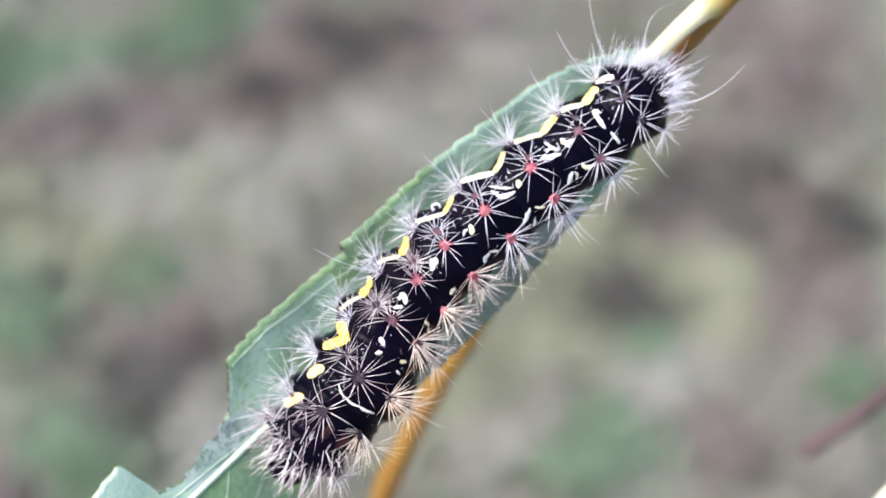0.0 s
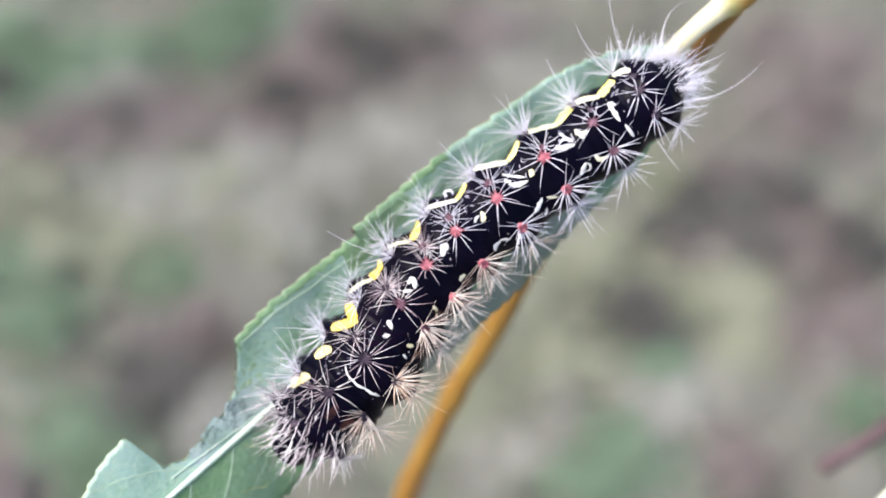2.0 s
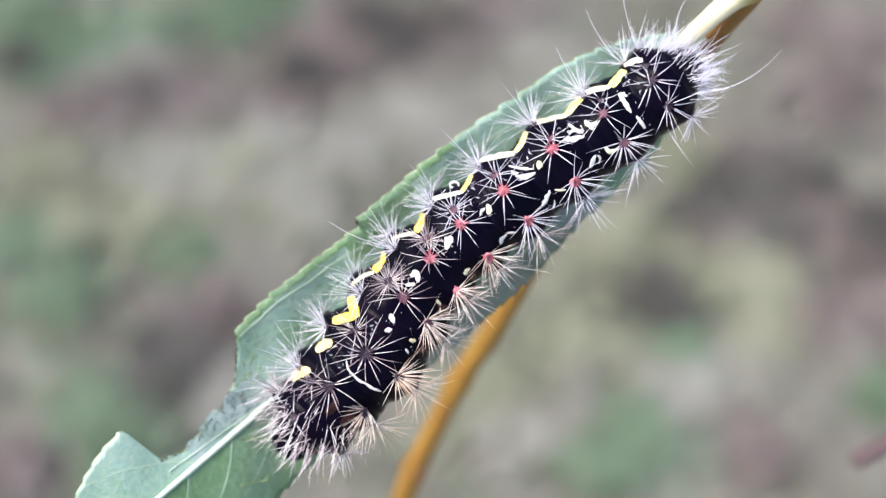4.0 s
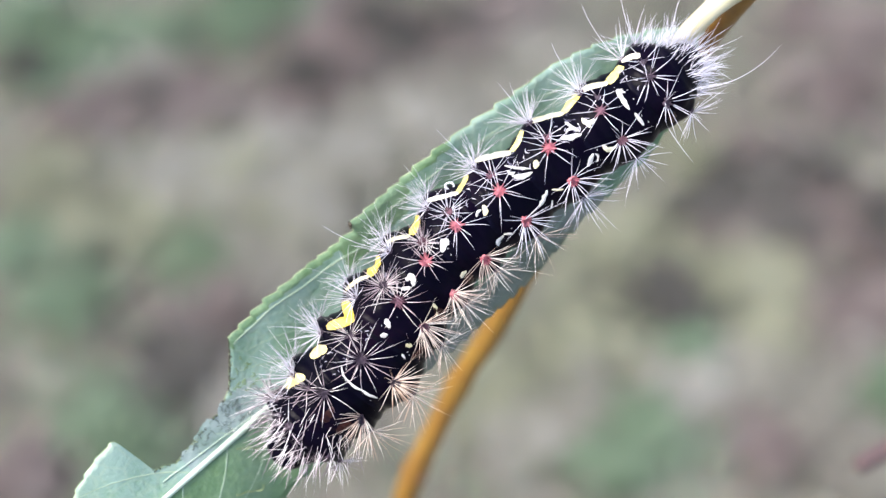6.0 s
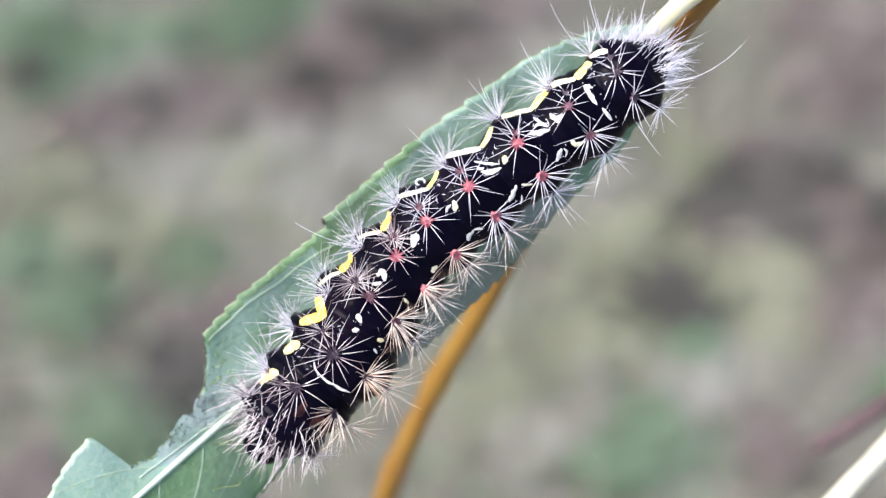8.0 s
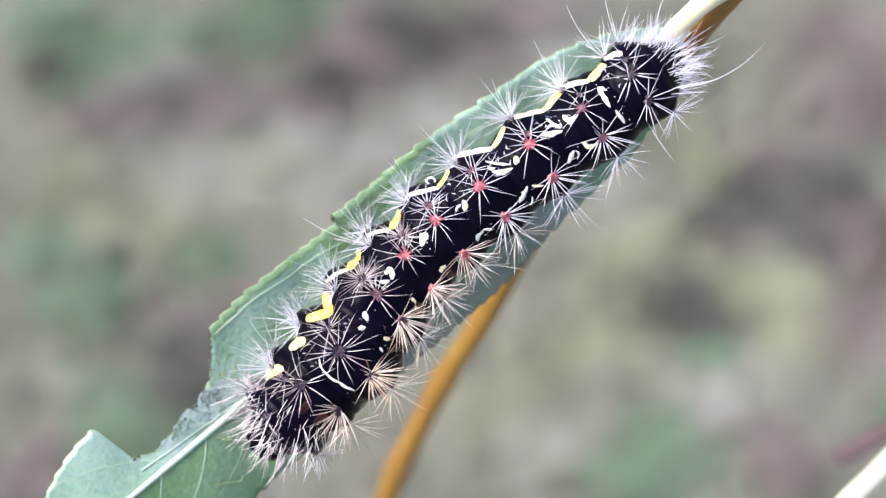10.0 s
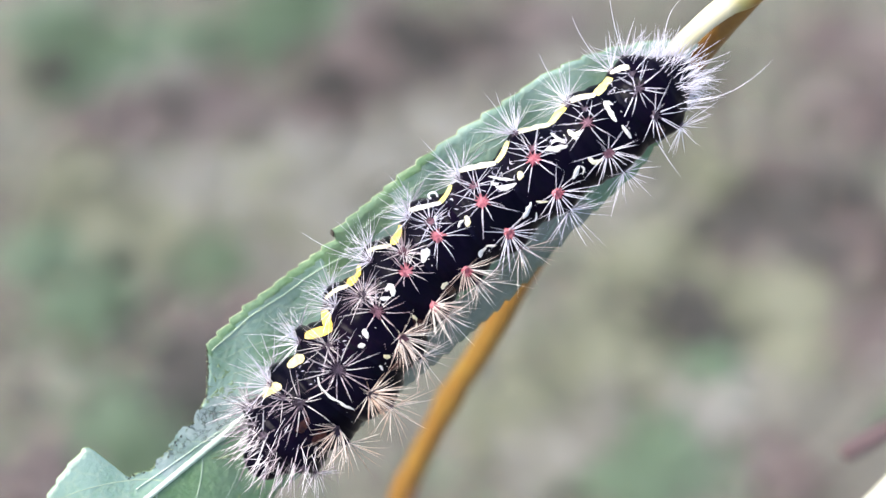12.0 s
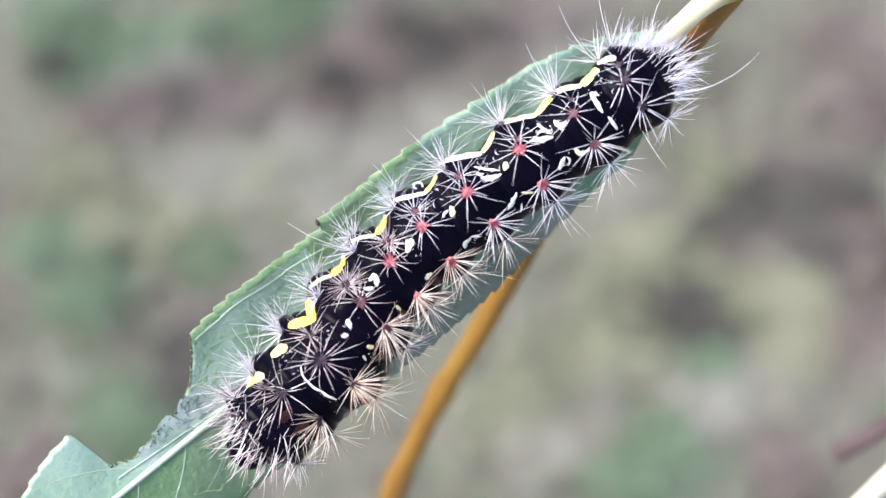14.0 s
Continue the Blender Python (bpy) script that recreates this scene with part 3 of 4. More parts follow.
def skin(s, th, off=0.0):
    """A point on the body's skin: s along the segments, th degrees from the back."""
    c, r, t, side = line_at(s)
    f = s - math.floor(s + 0.5)
    j = abs(abs(f) - 0.5)
    flank = 0.5 - 0.5 * math.cos(math.radians(2 * th))
    rr = r * (0.98 - (0.1 + 0.01 * flank) * math.exp(-(j / 0.15) ** 2) - 0.04 * math.exp(-((j - 0.26) / 0.05) ** 2))
    i = int(math.floor(s + 0.5))
    if 0 <= i <= 9:
        for a in wart_angles(i)[:5]:
            d = (th - a + 180) % 360 - 180
            rr += r * 0.06 * math.exp(-(d / 13) ** 2 - (f / 0.17) ** 2)
        rr += r * (0.115 if i else 0.05) * math.exp(-((th if th < 181 else th - 360) / 26 - 74 / 26) ** 2 - (f / 0.3) ** 2)
    q = math.radians(th)
    rr += 0.05 * noise.noise((s * 3.1, math.cos(q) * 2, math.sin(q) * 2)) + off
    x, w = rr * math.sin(q), rr * math.cos(q)
    w = w if w > 0 else max(w * 0.97, -3.12)
    return np.array((c[0] + side[0] * x, c[1] + side[1] * x, w))


def on_body(u, v):
    """Segment number and angle of the skin above a place u, v."""
    d = (LINE[:, 0] - u) ** 2 + (LINE[:, 1] - v) ** 2
    k = int(np.argmin(d))
    if 0 < k < 480:
        bow = d[k - 1] - 2 * d[k] + d[k + 1]
        k = k + (min(0.5, max(-0.5, 0.5 * (d[k - 1] - d[k + 1]) / bow)) if bow > 1e-9 else 0.0)
    s = S0 + k / 480 * (len(SPINE_ROWS) - 1)
    c, r, t, side = line_at(s)
    x = (u - c[0]) * side[0] + (v - c[1]) * side[1]
    lo, hi, sgn = 0.0, 82.0, 1 if x > 0 else -1
    for _ in range(11):
        th = 0.5 * (lo + hi)
        p = skin(s, sgn * th)
        if abs((p[0] - c[0]) * side[0] + (p[1] - c[1]) * side[1]) < abs(x):
            lo = th
        else:
            hi = th
    return s, sgn * 0.5 * (lo + hi)


# marks on the skin as short strokes: three places u, v and the half width in mm
STRIPE_YELLOW = [
    (11.47, 11.64, 10.97, 10.97, 10.52, 10.45, 0.26), (8.77, 9.92, 8.13, 9.26, 7.58, 8.54, 0.24),
    (4.9, 7.37, 4.62, 6.62, 4.18, 5.99, 0.17), (1.25, 4.48, 0.97, 3.85, 0.62, 3.28, 0.17),
    (-2.1, 1.8, -2.18, 1.09, -2.46, 0.52, 0.28), (-4.79, -0.88, -4.92, -1.51, -5.26, -2.19, 0.34),
    (-6.94, -3.95, -6.69, -4.46, -6.5, -5.24, 0.41), (-6.17, -4.97, -7.15, -5.34, -8.04, -5.56, 0.3),
]
STRIPE_CREAM = [
    (11.46, 12.0, 11.97, 12.17, 12.63, 12.24, 0.21), (10.52, 10.45, 9.56, 10.27, 8.85, 10.02, 0.19),
    (7.71, 8.59, 6.62, 8.36, 5.34, 7.95, 0.21), (4.2, 5.96, 2.98, 5.75, 1.72, 5.41, 0.21),
    (0.69, 3.29, -0.42, 3.0, -1.38, 2.75, 0.15), (-2.48, 0.46, -3.51, 0.25, -4.14, -0.01, 0.13),
    (-5.22, -2.22, -6.06, -2.54, -6.82, -3.17, 0.13),
]
STRIPE_PALE = [
    (-9.18, -7.61, -8.6, -7.2, -7.95, -6.9, 0.33), (-11.1, -9.78, -10.2, -9.1, -9.42, -8.85, 0.32),
]
MARKS_HIND = [
    (11.03, 9.94, 11.35, 9.3, 11.83, 8.59, 0.17), (11.03, 9.94, 11.29, 9.85, 11.6, 9.71, 0.09),
    (12.17, 8.4, 12.51, 7.99, 12.82, 7.6, 0.13), (7.69, 7.9, 8.17, 7.55, 8.59, 7.19, 0.13),
    (7.32, 6.76, 8.0, 6.85, 8.77, 7.05, 0.21), (8.38, 7.38, 7.95, 7.4, 7.71, 7.15, 0.11),
    (9.54, 5.81, 9.34, 5.38, 9.17, 4.93, 0.17), (9.62, 5.81, 9.85, 5.59, 9.76, 5.24, 0.08),
]
MARKS_MIDDLE = [
    (4.18, 4.32, 4.8, 4.26, 5.54, 4.57, 0.19), (3.71, 5.03, 4.48, 4.87, 5.36, 4.81, 0.11),
    (3.9, 4.68, 4.12, 4.5, 4.39, 4.57, 0.11), (6.52, 3.42, 6.27, 2.8, 6.0, 2.32, 0.17),
    (6.86, 2.78, 6.87, 2.45, 6.77, 2.17, 0.08), (1.88, 1.65, 1.96, 1.93, 2.22, 2.19, 0.11),
    (3.29, -0.26, 3.33, 0.06, 3.67, 0.45, 0.15), (3.64, 0.49, 3.95, 0.56, 4.28, 0.52, 0.09),
]
MARKS_FORE = [
    (-0.45, 0.19, -0.25, -0.09, -0.4, -0.65, 0.26), (-0.16, 0.31, -0.0, 0.08, 0.02, -0.19, 0.13),
    (-2.72, -2.48, -2.34, -2.21, -2.18, -2.82, 0.26), (-3.08, -3.02, -2.74, -3.0, -2.42, -2.91, 0.15),
    (-4.0, -4.93, -3.89, -5.21, -3.74, -5.57, 0.19), (-4.39, -6.05, -4.2, -6.03, -3.88, -5.95, 0.17),
    (-3.01, -7.29, -2.93, -7.41, -2.81, -7.63, 0.09), (-6.9, -8.05, -6.82, -8.6, -6.5, -9.02, 0.09),
    (-6.55, -8.92, -6.15, -9.38, -5.6, -9.66, 0.11), (-5.68, -9.58, -5.2, -9.96, -4.62, -10.2, 0.12),
]
MARKS_CREAM = [
    (8.77, 8.11, 9.1, 7.75, 9.61, 7.97, 0.19), (9.06, 7.93, 9.17, 7.66, 9.31, 7.46, 0.15),
    (10.1, 6.33, 10.48, 6.03, 11.03, 6.24, 0.17), (5.68, 5.35, 5.78, 5.11, 5.7, 4.79, 0.21),
    (6.82, 3.46, 7.17, 3.42, 7.61, 3.48, 0.09), (2.33, 2.44, 2.46, 2.06, 2.42, 1.72, 0.21),
    (0.89, -2.34, 0.99, -2.09, 1.21, -1.86, 0.17), (-0.98, -4.01, -0.78, -4.35, -0.74, -4.88, 0.15),
    (-2.76, -6.7, -2.52, -6.71, -2.32, -6.77, 0.17),
]
MAROON_PATCHES = [
    (1.03, -2.12, 1.4, -2.4, 1.5, -2.8, 0.34), (-0.96, -4.28, -0.51, -4.68, -0.28, -5.28, 0.34),
    (14.78, 8.56, 14.8, 8.21, 14.78, 7.88, 0.3), (-6.41, -11.7, -6.89, -12.08, -7.36, -12.61, 0.34),
    (-2.37, -7.68, -1.88, -7.29, -1.42, -6.9, 0.26), (-7.5, -10.72, -7.95, -11.43, -8.34, -11.73, 0.34),
]
# long single hairs: root, middle and tip, u, v in mm
CURL = (0.1, 3.75)
LONG_HAIRS = [
    (5.35, 7.94, 4.34, 9.25, 3.15, 10.66),
    (8.74, 9.95, 7.61, 11.54, 6.79, 13.13),
    (11.38, 12.21, 9.84, 13.98, 8.89, 15.82),
    (12.30, 13.34, 11.54, 16.01, 11.29, 18.78),
    (15.01, 13.21, 15.72, 16.58, 18.50, 17.23),
    (16.00, 10.00, 19.24, 10.80, 21.85, 12.98),
    (16.14, 12.69, 17.27, 13.48, 18.07, 15.14),
    (16.51, 12.58, 18.07, 12.92, 19.56, 13.62),
    (15.99, 10.77, 17.14, 11.30, 19.11, 13.06),
    (15.82, 9.58, 17.09, 9.63, 18.45, 9.69),
    (14.55, 7.68, 15.42, 6.27, 16.27, 5.14),
    (1.79, 5.02, 0.49, 6.19, -0.85, 7.52),
    (-3.86, -0.55, -6.22, 0.06, -8.38, 1.22),
    (-8.38, -5.75, -10.26, -5.57, -11.96, -5.55),
    (-10.10, -8.63, -11.65, -7.95, -13.12, -7.42),
    (-11.27, -10.27, -12.84, -10.01, -14.67, -10.52),
]


def make_stroke(name, parent, mat, row, label="", blunt=0.4, rough=1.0):
    """A slightly raised stroke of coloured skin with an uneven edge."""
    u0, v0, u1, v1, u2, v2, half = row
    count, n = 17, 7
    pts = spline([(u0, v0), (u1, v1), (u2, v2)], count)
    tang = np.gradient(pts, axis=0)
    tang /= np.linalg.norm(tang, axis=1)[:, None]
    verts, faces = [], []
    for k, (p, t) in enumerate(zip(pts, tang)):
        across = np.array((-t[1], t[0]))
        h = half * (1.08 if rough < 0.5 else 0.92) * max(0.05, math.sin(math.pi * (k + 0.2) / (count - 0.6))) ** blunt
        for j in range(n):
            x = -1 + 2 * j / (n - 1)
            ragged = 1 + rough * (0.5 * noise.noise((k * 0.33 + u0 * 5, math.copysign(3, x), v0 * 5)) + 0.2 * noise.noise((k * 0.9, math.copysign(7, x), u0 * 9)))
            q = p + across * h * x * ragged
            s, th = on_body(q[0], q[1])
            verts.append(skin(s, th, (0.05 - 0.05 * x * x) * (1 if 0 < k < count - 1 else 0.0)) * MM)
    for k in range(count - 1):
        for j in range(n - 1):
            faces.append((k * n + j, k * n + j + 1, (k + 1) * n + j + 1, (k + 1) * n + j))
    return part(name, mesh_of(name, verts, faces, mat), parent, label)


# places u, v in mm of the warts of four rows, hind end first
BACK_WARTS = [
    (13.13, 10.77), (9.97, 8.52), (6.61, 6.12), (3.39, 3.32), (0.58, 1.08),
    (-1.43, -1.24), (-3.19, -3.81), (-5.58, -7.57), (-8.07, -9.8),
]
FAR_WARTS = [
    (14.26, 9.08), (11.36, 6.65), (8.16, 4.02), (5.09, 1.42), (2.43, -1.06),
    (0.36, -3.41), (-1.64, -5.49), (-3.5, -9.12), (-5.75, -11.6),
]
FLANK_WARTS = [
    (11.55, 12.13), (8.73, 9.87), (5.36, 7.92), (1.82, 4.9), (-1.4, 2.29),
    (-3.86, -0.55), (-6.07, -3.59), (-8.41, -5.95), (-10.31, -8.81), (-11.54, -10.5),
]
SHOULDER_WARTS = [
    (12.79, 11.73), (9.85, 9.46), (6.52, 6.82), (2.84, 4.34), (0.07, 1.93),
    (-1.67, -0.04), (-4.2, -2.89), (-6.35, -6.15), (-9.21, -9.56),
]
# bristles of each wart, hind end first: on the back, the far side, the flank and the shoulder
BACK_COUNT = (14, 10, 14, 15, 14, 15, 20, 20, 17, 6)
FAR_COUNT = (12, 18, 20, 22, 26, 44, 56, 48, 36, 6)
FLANK_COUNT = (18, 19, 24, 26, 26, 25, 28, 28, 26, 20)
SHOULDER_COUNT = (6, 6, 12, 16, 20, 44, 60, 30, 16, 8)


def wart_place(i, row):
    """Segment number and angle of a wart."""
    rows = {0: BACK_WARTS, 1: FAR_WARTS, 2: FLANK_WARTS, 5: SHOULDER_WARTS}
    if row in rows and i < len(rows[row]):
        return on_body(*rows[row][i])
    return i, wart_angles(i)[row]


def frame_on(s, th):
    p = skin(s, th)
    e = skin(s, th + 3) - skin(s, th - 3)
    g = skin(s + 0.03, th) - skin(s - 0.03, th)
    nrm = np.cross(e, g)
    nrm /= np.linalg.norm(nrm)
    c = line_at(s)[0]
    if np.dot(nrm, p - np.array((c[0], c[1], 0))) < 0:
        nrm = -nrm
    return p, nrm, e / np.linalg.norm(e), g / np.linalg.norm(g)


def tuft(s, th, count, length, low, high, rng, lean=(0, 0, 0), rad=0.044):
    """Bristles that stand round a wart like rays, tilted between low and high degrees from the skin's normal."""
    p, nrm, e, g = frame_on(s, th)
    hairs, turn = [], rng.uniform(0, 6.28)
    for k in range(count):
        q = turn + 2 * math.pi * (k + rng.uniform(-0.42, 0.42)) / count
        tilt = math.radians(low + (high - low) * math.sqrt(rng.random()) if k % 5 else rng.uniform(low * 0.4, high))
        flat = e * math.cos(q) + g * math.sin(q)
        way = nrm * math.cos(tilt) + flat * math.sin(tilt) + np.array(lean)
        ln = length * rng.uniform(0.62, 1.18)
        bend = np.array([rng.gauss(0, 0.085) * ln for _ in range(3)])
        hairs.append((p + flat * 0.17 + nrm * 0.1, way, ln, bend, rad * rng.uniform(0.7, 1.15)))
    return hairs


def make_caterpillar():
    rng = random.Random(21)
    cat = thing("caterpillar", BASE, "bristly black caterpillar with red warts and yellow side stripe on leaf", "caterpillar")
    segments = []
    for i in range(10):
        lo, hi = (-0.98, 0.5) if i == 0 else (i - 0.5, i + 0.5)
        if i == 9:
            hi = 10.0
        rows = np.linspace(lo - (0.06 if i else 0), hi + (0.06 if i < 9 else 0), 26)
        verts, faces, n = [], [], 64
        for k, s in enumerate(rows):
            tuck = -0.35 if (k == 0 and i) or (k == 25 and i < 9) else 0.0
            verts += [skin(s, 360 * j / n, tuck) * MM for j in range(n)]
        for k in range(25):
            for j in range(n):
                j2 = (j + 1) % n
                faces.append((k * n + j, k * n + j2, (k + 1) * n + j2, (k + 1) * n + j))
        faces += [tuple(range(n))[::-1], tuple(25 * n + j for j in range(n))]
        segments.append(part("body_segment", mesh_of("body_segment", verts, faces, SKIN), cat))
    # the softer, bluish skin between the segments
    for i in range(9):
        verts, faces, n = [], [], 48
        for s, off in ((i + 0.44, -0.05), (i + 0.465, 0.004), (i + 0.5, 0.012), (i + 0.535, 0.004), (i + 0.56, -0.05)):
            verts += [skin(s + 0.03 * noise.noise((j * 0.3, i, 2)), -88 + 176 * j / (n - 1), off + 0.008 * noise.noise((j * 0.6, i, 5))) * MM for j in range(n)]
        for k in range(4):
            for j in range(n - 1):
                faces.append((k * n + j, k * n + j + 1, (k + 1) * n + j + 1, (k + 1) * n + j))
        part("skin_fold", mesh_of("skin_fold", verts, faces, FOLD), segments[i], "bluish-black fold of skin")
    # the head capsule, tucked under the bristles
    c, r, t, side = line_at(9.9)
    verts, faces = tube([(c[0] + t[0] * x, c[1] + t[1] * x, -0.9) for x in np.linspace(-0.6, 1.6, 10)],
                        [1.5 * math.sqrt(max(0.02, 1 - ((x - 0.5) / 1.15) ** 2)) for x in np.linspace(-0.6, 1.6, 10)], 20)
    part("head", mesh_of("head", [np.array(v) * MM for v in verts], faces, SKIN), cat, "small glossy black head")
    # prolegs and legs that hold the leaf
    for i in (0, 3, 4, 5, 6, 8, 9):
        for sgn in (1, -1):
            c, r, t, side = line_at(i)
            top = np.array((c[0] + side[0] * sgn * r * 0.5, c[1] + side[1] * sgn * r * 0.5, -2.0))
            foot = top + np.array((side[0] * sgn * 0.5, side[1] * sgn * 0.5, -1.15))
            v, f = tube(np.linspace(top, foot, 6) * MM, [MM * x for x in (0.7, 0.68, 0.6, 0.5, 0.52, 0.3)], 12)
            part("leg", mesh_of("leg", v, f, WART_DARK), cat, "stubby dark leg")
    for marks, mat, name, label, blunt, rough in ((MAROON_PATCHES, MAROON, "maroon_patch", "dark maroon patch of skin", 0.5, 1.0),
                                                  (STRIPE_YELLOW[:4], LEMON, "lemon_mark", "lemon-yellow stretch of the side stripe", 0.14, 0.25),
                                                  (STRIPE_YELLOW[4:], YELLOW, "yellow_mark", "bright yellow stretch of the side stripe", 0.2, 0.3),
                                                  (STRIPE_CREAM, CREAM, "cream_mark", "cream stretch of the side stripe", 0.16, 0.35),
                                                  (STRIPE_PALE, PALE_YELLOW, "pale_yellow_mark", "pale yellow spot behind the head", 0.4, 0.2),
                                                  (MARKS_HIND + MARKS_MIDDLE + MARKS_FORE, WHITE, "white_mark", "", 0.5, 1.0),
                                                  (MARKS_CREAM, CREAM, "cream_mark", "", 0.5, 0.8)):
        for row in marks:
            k = int(min(9, max(0, math.floor(on_body(row[2], row[3])[0] + 0.5))))
            make_stroke(name, segments[k], mat, row, label, blunt, rough)
    # pale flecks round the marks, one mesh a segment
    flecks = {}
    for row in MARKS_HIND + MARKS_MIDDLE + MARKS_FORE:
        for _ in range(2):
            s, th = on_body(row[2] + rng.gauss(0, 0.45), row[3] + rng.gauss(0, 0.45))
            k = int(min(9, max(0, math.floor(s + 0.5))))
            vs, fs = flecks.setdefault(k, ([], []))
            n0, size, turn2 = len(vs), rng.uniform(0.015, 0.04), rng.uniform(0, 6.28)
            p, nrm, e, g = frame_on(s, th)
            for j in range(7):
                q = 2 * math.pi * j / 7
                x, y = size * rng.uniform(0.6, 1.3) * math.cos(q) * 1.8, size * rng.uniform(0.6, 1.3) * math.sin(q)
                x, y = x * math.cos(turn2) - y * math.sin(turn2), x * math.sin(turn2) + y * math.cos(turn2)
                vs.append((p + nrm * 0.02 + e * x + g * y) * MM)
            fs.append(tuple(range(n0, n0 + 7)))
    # grey-lilac scribbles beside the joints, one mesh a segment
    scribbles = {}
    for i in range(8):
        vs, fs = scribbles.setdefault(i, ([], []))
        for _ in range(13 if i < 5 else 9):
            s, th, bend = i + 0.53 + rng.gauss(0, 0.14), rng.uniform(12, 58), rng.uniform(-2.2, 2.2)
            head, long, n0 = rng.uniform(0, 6.28), rng.uniform(0.2, 0.55), len(vs)
            p, nrm, e, g = frame_on(s, th)
            for k in range(6):
                x = (k / 5 - 0.5) * long
                y = bend * x * x / long
                half = 0.042 * math.sin(math.pi * (k + 0.4) / 5.8)
                for side in (-1, 1):
                    a, c = x * math.cos(head) - (y + side * half) * math.sin(head), x * math.sin(head) + (y + side * half) * math.cos(head)
                    vs.append((p + nrm * 0.035 + e * a + g * c) * MM)
            fs += [(n0 + 2 * k, n0 + 2 * k + 1, n0 + 2 * k + 3, n0 + 2 * k + 2) for k in range(5)]
    for k, (vs, fs) in scribbles.items():
        part("lilac_scribble", mesh_of("lilac_scribble", vs, fs, LILAC, False), segments[k], "fine grey-lilac squiggles")["kind"] = "stuff"
    for k, (vs, fs) in flecks.items():
        part("pale_fleck", mesh_of("pale_fleck", vs, fs, WHITE, False), segments[k], "scattered tiny white flecks")["kind"] = "stuff"
    # warts with their bristles
    for i in range(10):
        for row, th in enumerate(wart_angles(i)):
            red = row < 2 and 2 <= i <= 5
            mauve = (row < 2 and i in (1, 6)) or (row == 5 and 2 <= i <= 5)
            size = (0.34 if row == 0 and i < 5 else 0.3) if red else (0.26 if row < 5 else 0.22)
            at, th = wart_place(i, row)
            p, nrm, e, g = frame_on(at, th)
            verts, faces, n = [], [], 12
            for k in range(5):
                q = k / 4 * math.pi * 0.5
                for j in range(n):
                    a = 2 * math.pi * j / n
                    lump = 1 + 0.7 * noise.noise((i * 3.1 + math.cos(a) * 1.6, row * 2.3 + math.sin(a) * 1.6, k * 0.9))
                    verts.append((p + nrm * (0.62 * size * lump * math.sin(q) - 0.05) + (e * math.cos(a) + g * math.sin(a)) * size * lump * (math.cos(q) + 0.04)) * MM)
            for k in range(4):
                for j in range(n):
                    j2 = (j + 1) % n
                    faces.append((k * n + j, k * n + j2, (k + 1) * n + j2, (k + 1) * n + j))
            faces.append(tuple(4 * n + j for j in range(n)))
            wart = part("wart", mesh_of("wart", verts, faces, WART_RED if red else (WART_MAUVE if mauve else WART_DARK)), cat, "raised red wart" if red else ("raised mauve wart" if mauve else "raised dark wart"))
            pale = HAIR_WHITE if i < 5 else HAIR_TAN
            if row == 0:
                hairs, mat = tuft(at, th, BACK_COUNT[i], 2.2 if i < 7 else 2.5, 62, 88, rng, (-0.35, -0.4, 0) if i == 8 else (0, 0, 0)), pale
            elif row == 1:
                lean = ((0.32, -0.32, -0.05) if i < 4 else (0.5, -0.5, 0)) if i < 7 else ((0.7, -0.15, 0) if i == 7 else (-0.6, -0.7, 0.2))
                hairs = tuft(at, th, FAR_COUNT[i], 2.3 if i < 2 else 2.7, 35 if i < 5 else 15, 86, rng, lean, 0.041 if i < 5 else 0.037)
                mat = HAIR_WHITE if i < 4 else (HAIR_AMBER if i == 7 else HAIR_CREAM)
            elif row == 5:
                hairs, mat = tuft(at, th, SHOULDER_COUNT[i], 1.8 if i < 5 else 2.0, 55 if i < 5 else 15, 88, rng, rad=0.039 if i < 5 else 0.035), pale
            elif row == 2:
                hairs, mat = tuft(at, th, FLANK_COUNT[i], 2.5, 35, 86, rng, (-0.38, 0.42, 0.1), 0.037), HAIR_WHITE
            else:
                hairs = tuft(at, th, 26 if row == 3 else 22, 2.4 if row == 3 or i < 2 else 2.8, 30, 85, rng, (0, 0, 0.1), 0.031)
                mat = HAIR_WHITE if row == 3 or i < 3 else (HAIR_CREAM if i < 7 else HAIR_AMBER)
            if i == 9:
                hairs, mat = [(a, w, ln * 0.75, bend, rad) for a, w, ln, bend, rad in hairs], HAIR_GREY
            part("bristle_tuft", bristles(hairs, "bristle_tuft", mat), wart)
            if row in (0, 1, 5):
                roots = [(a, w, ln * (0.27 if row == 0 else 0.15), bend * 0.05, rad * 1.7) for a, w, ln, bend, rad in hairs]
                part("bristle_base", bristles(roots, "bristle_base", WART_RED if red else (WART_MAUVE if mauve else WART_DARK)), wart)
    # the thick ruff of bristles, combed forward over the head
    hairs = []
    for k in range(165):
        s = rng.uniform(8.35, 9.9)
        th = rng.gauss(-8, 52) if k % 4 else rng.uniform(20, 95)
        p, nrm, e, g = frame_on(s, th)
        axis = line_at(s)
        ahead = np.array((axis[2][0], axis[2][1], 0))
        out = np.array((axis[3][0], axis[3][1], 0)) * math.sin(math.radians(th))
        way = nrm * rng.uniform(0.15, 0.5) + ahead * rng.uniform(1.0, 1.4) + out * 0.45 + np.array((0.1, -0.1, 0)) + np.array([rng.gauss(0, 0.4) for _ in range(3)])
        ln = rng.uniform(1.3, 3.0)
        hairs.append((p, way, ln, ahead * 0.1 * ln + np.array((0, 0, -0.22 * ln)) + np.array([rng.gauss(0, 0.06) * ln for _ in range(3)]), 0.042 * rng.uniform(0.6, 1.1)))
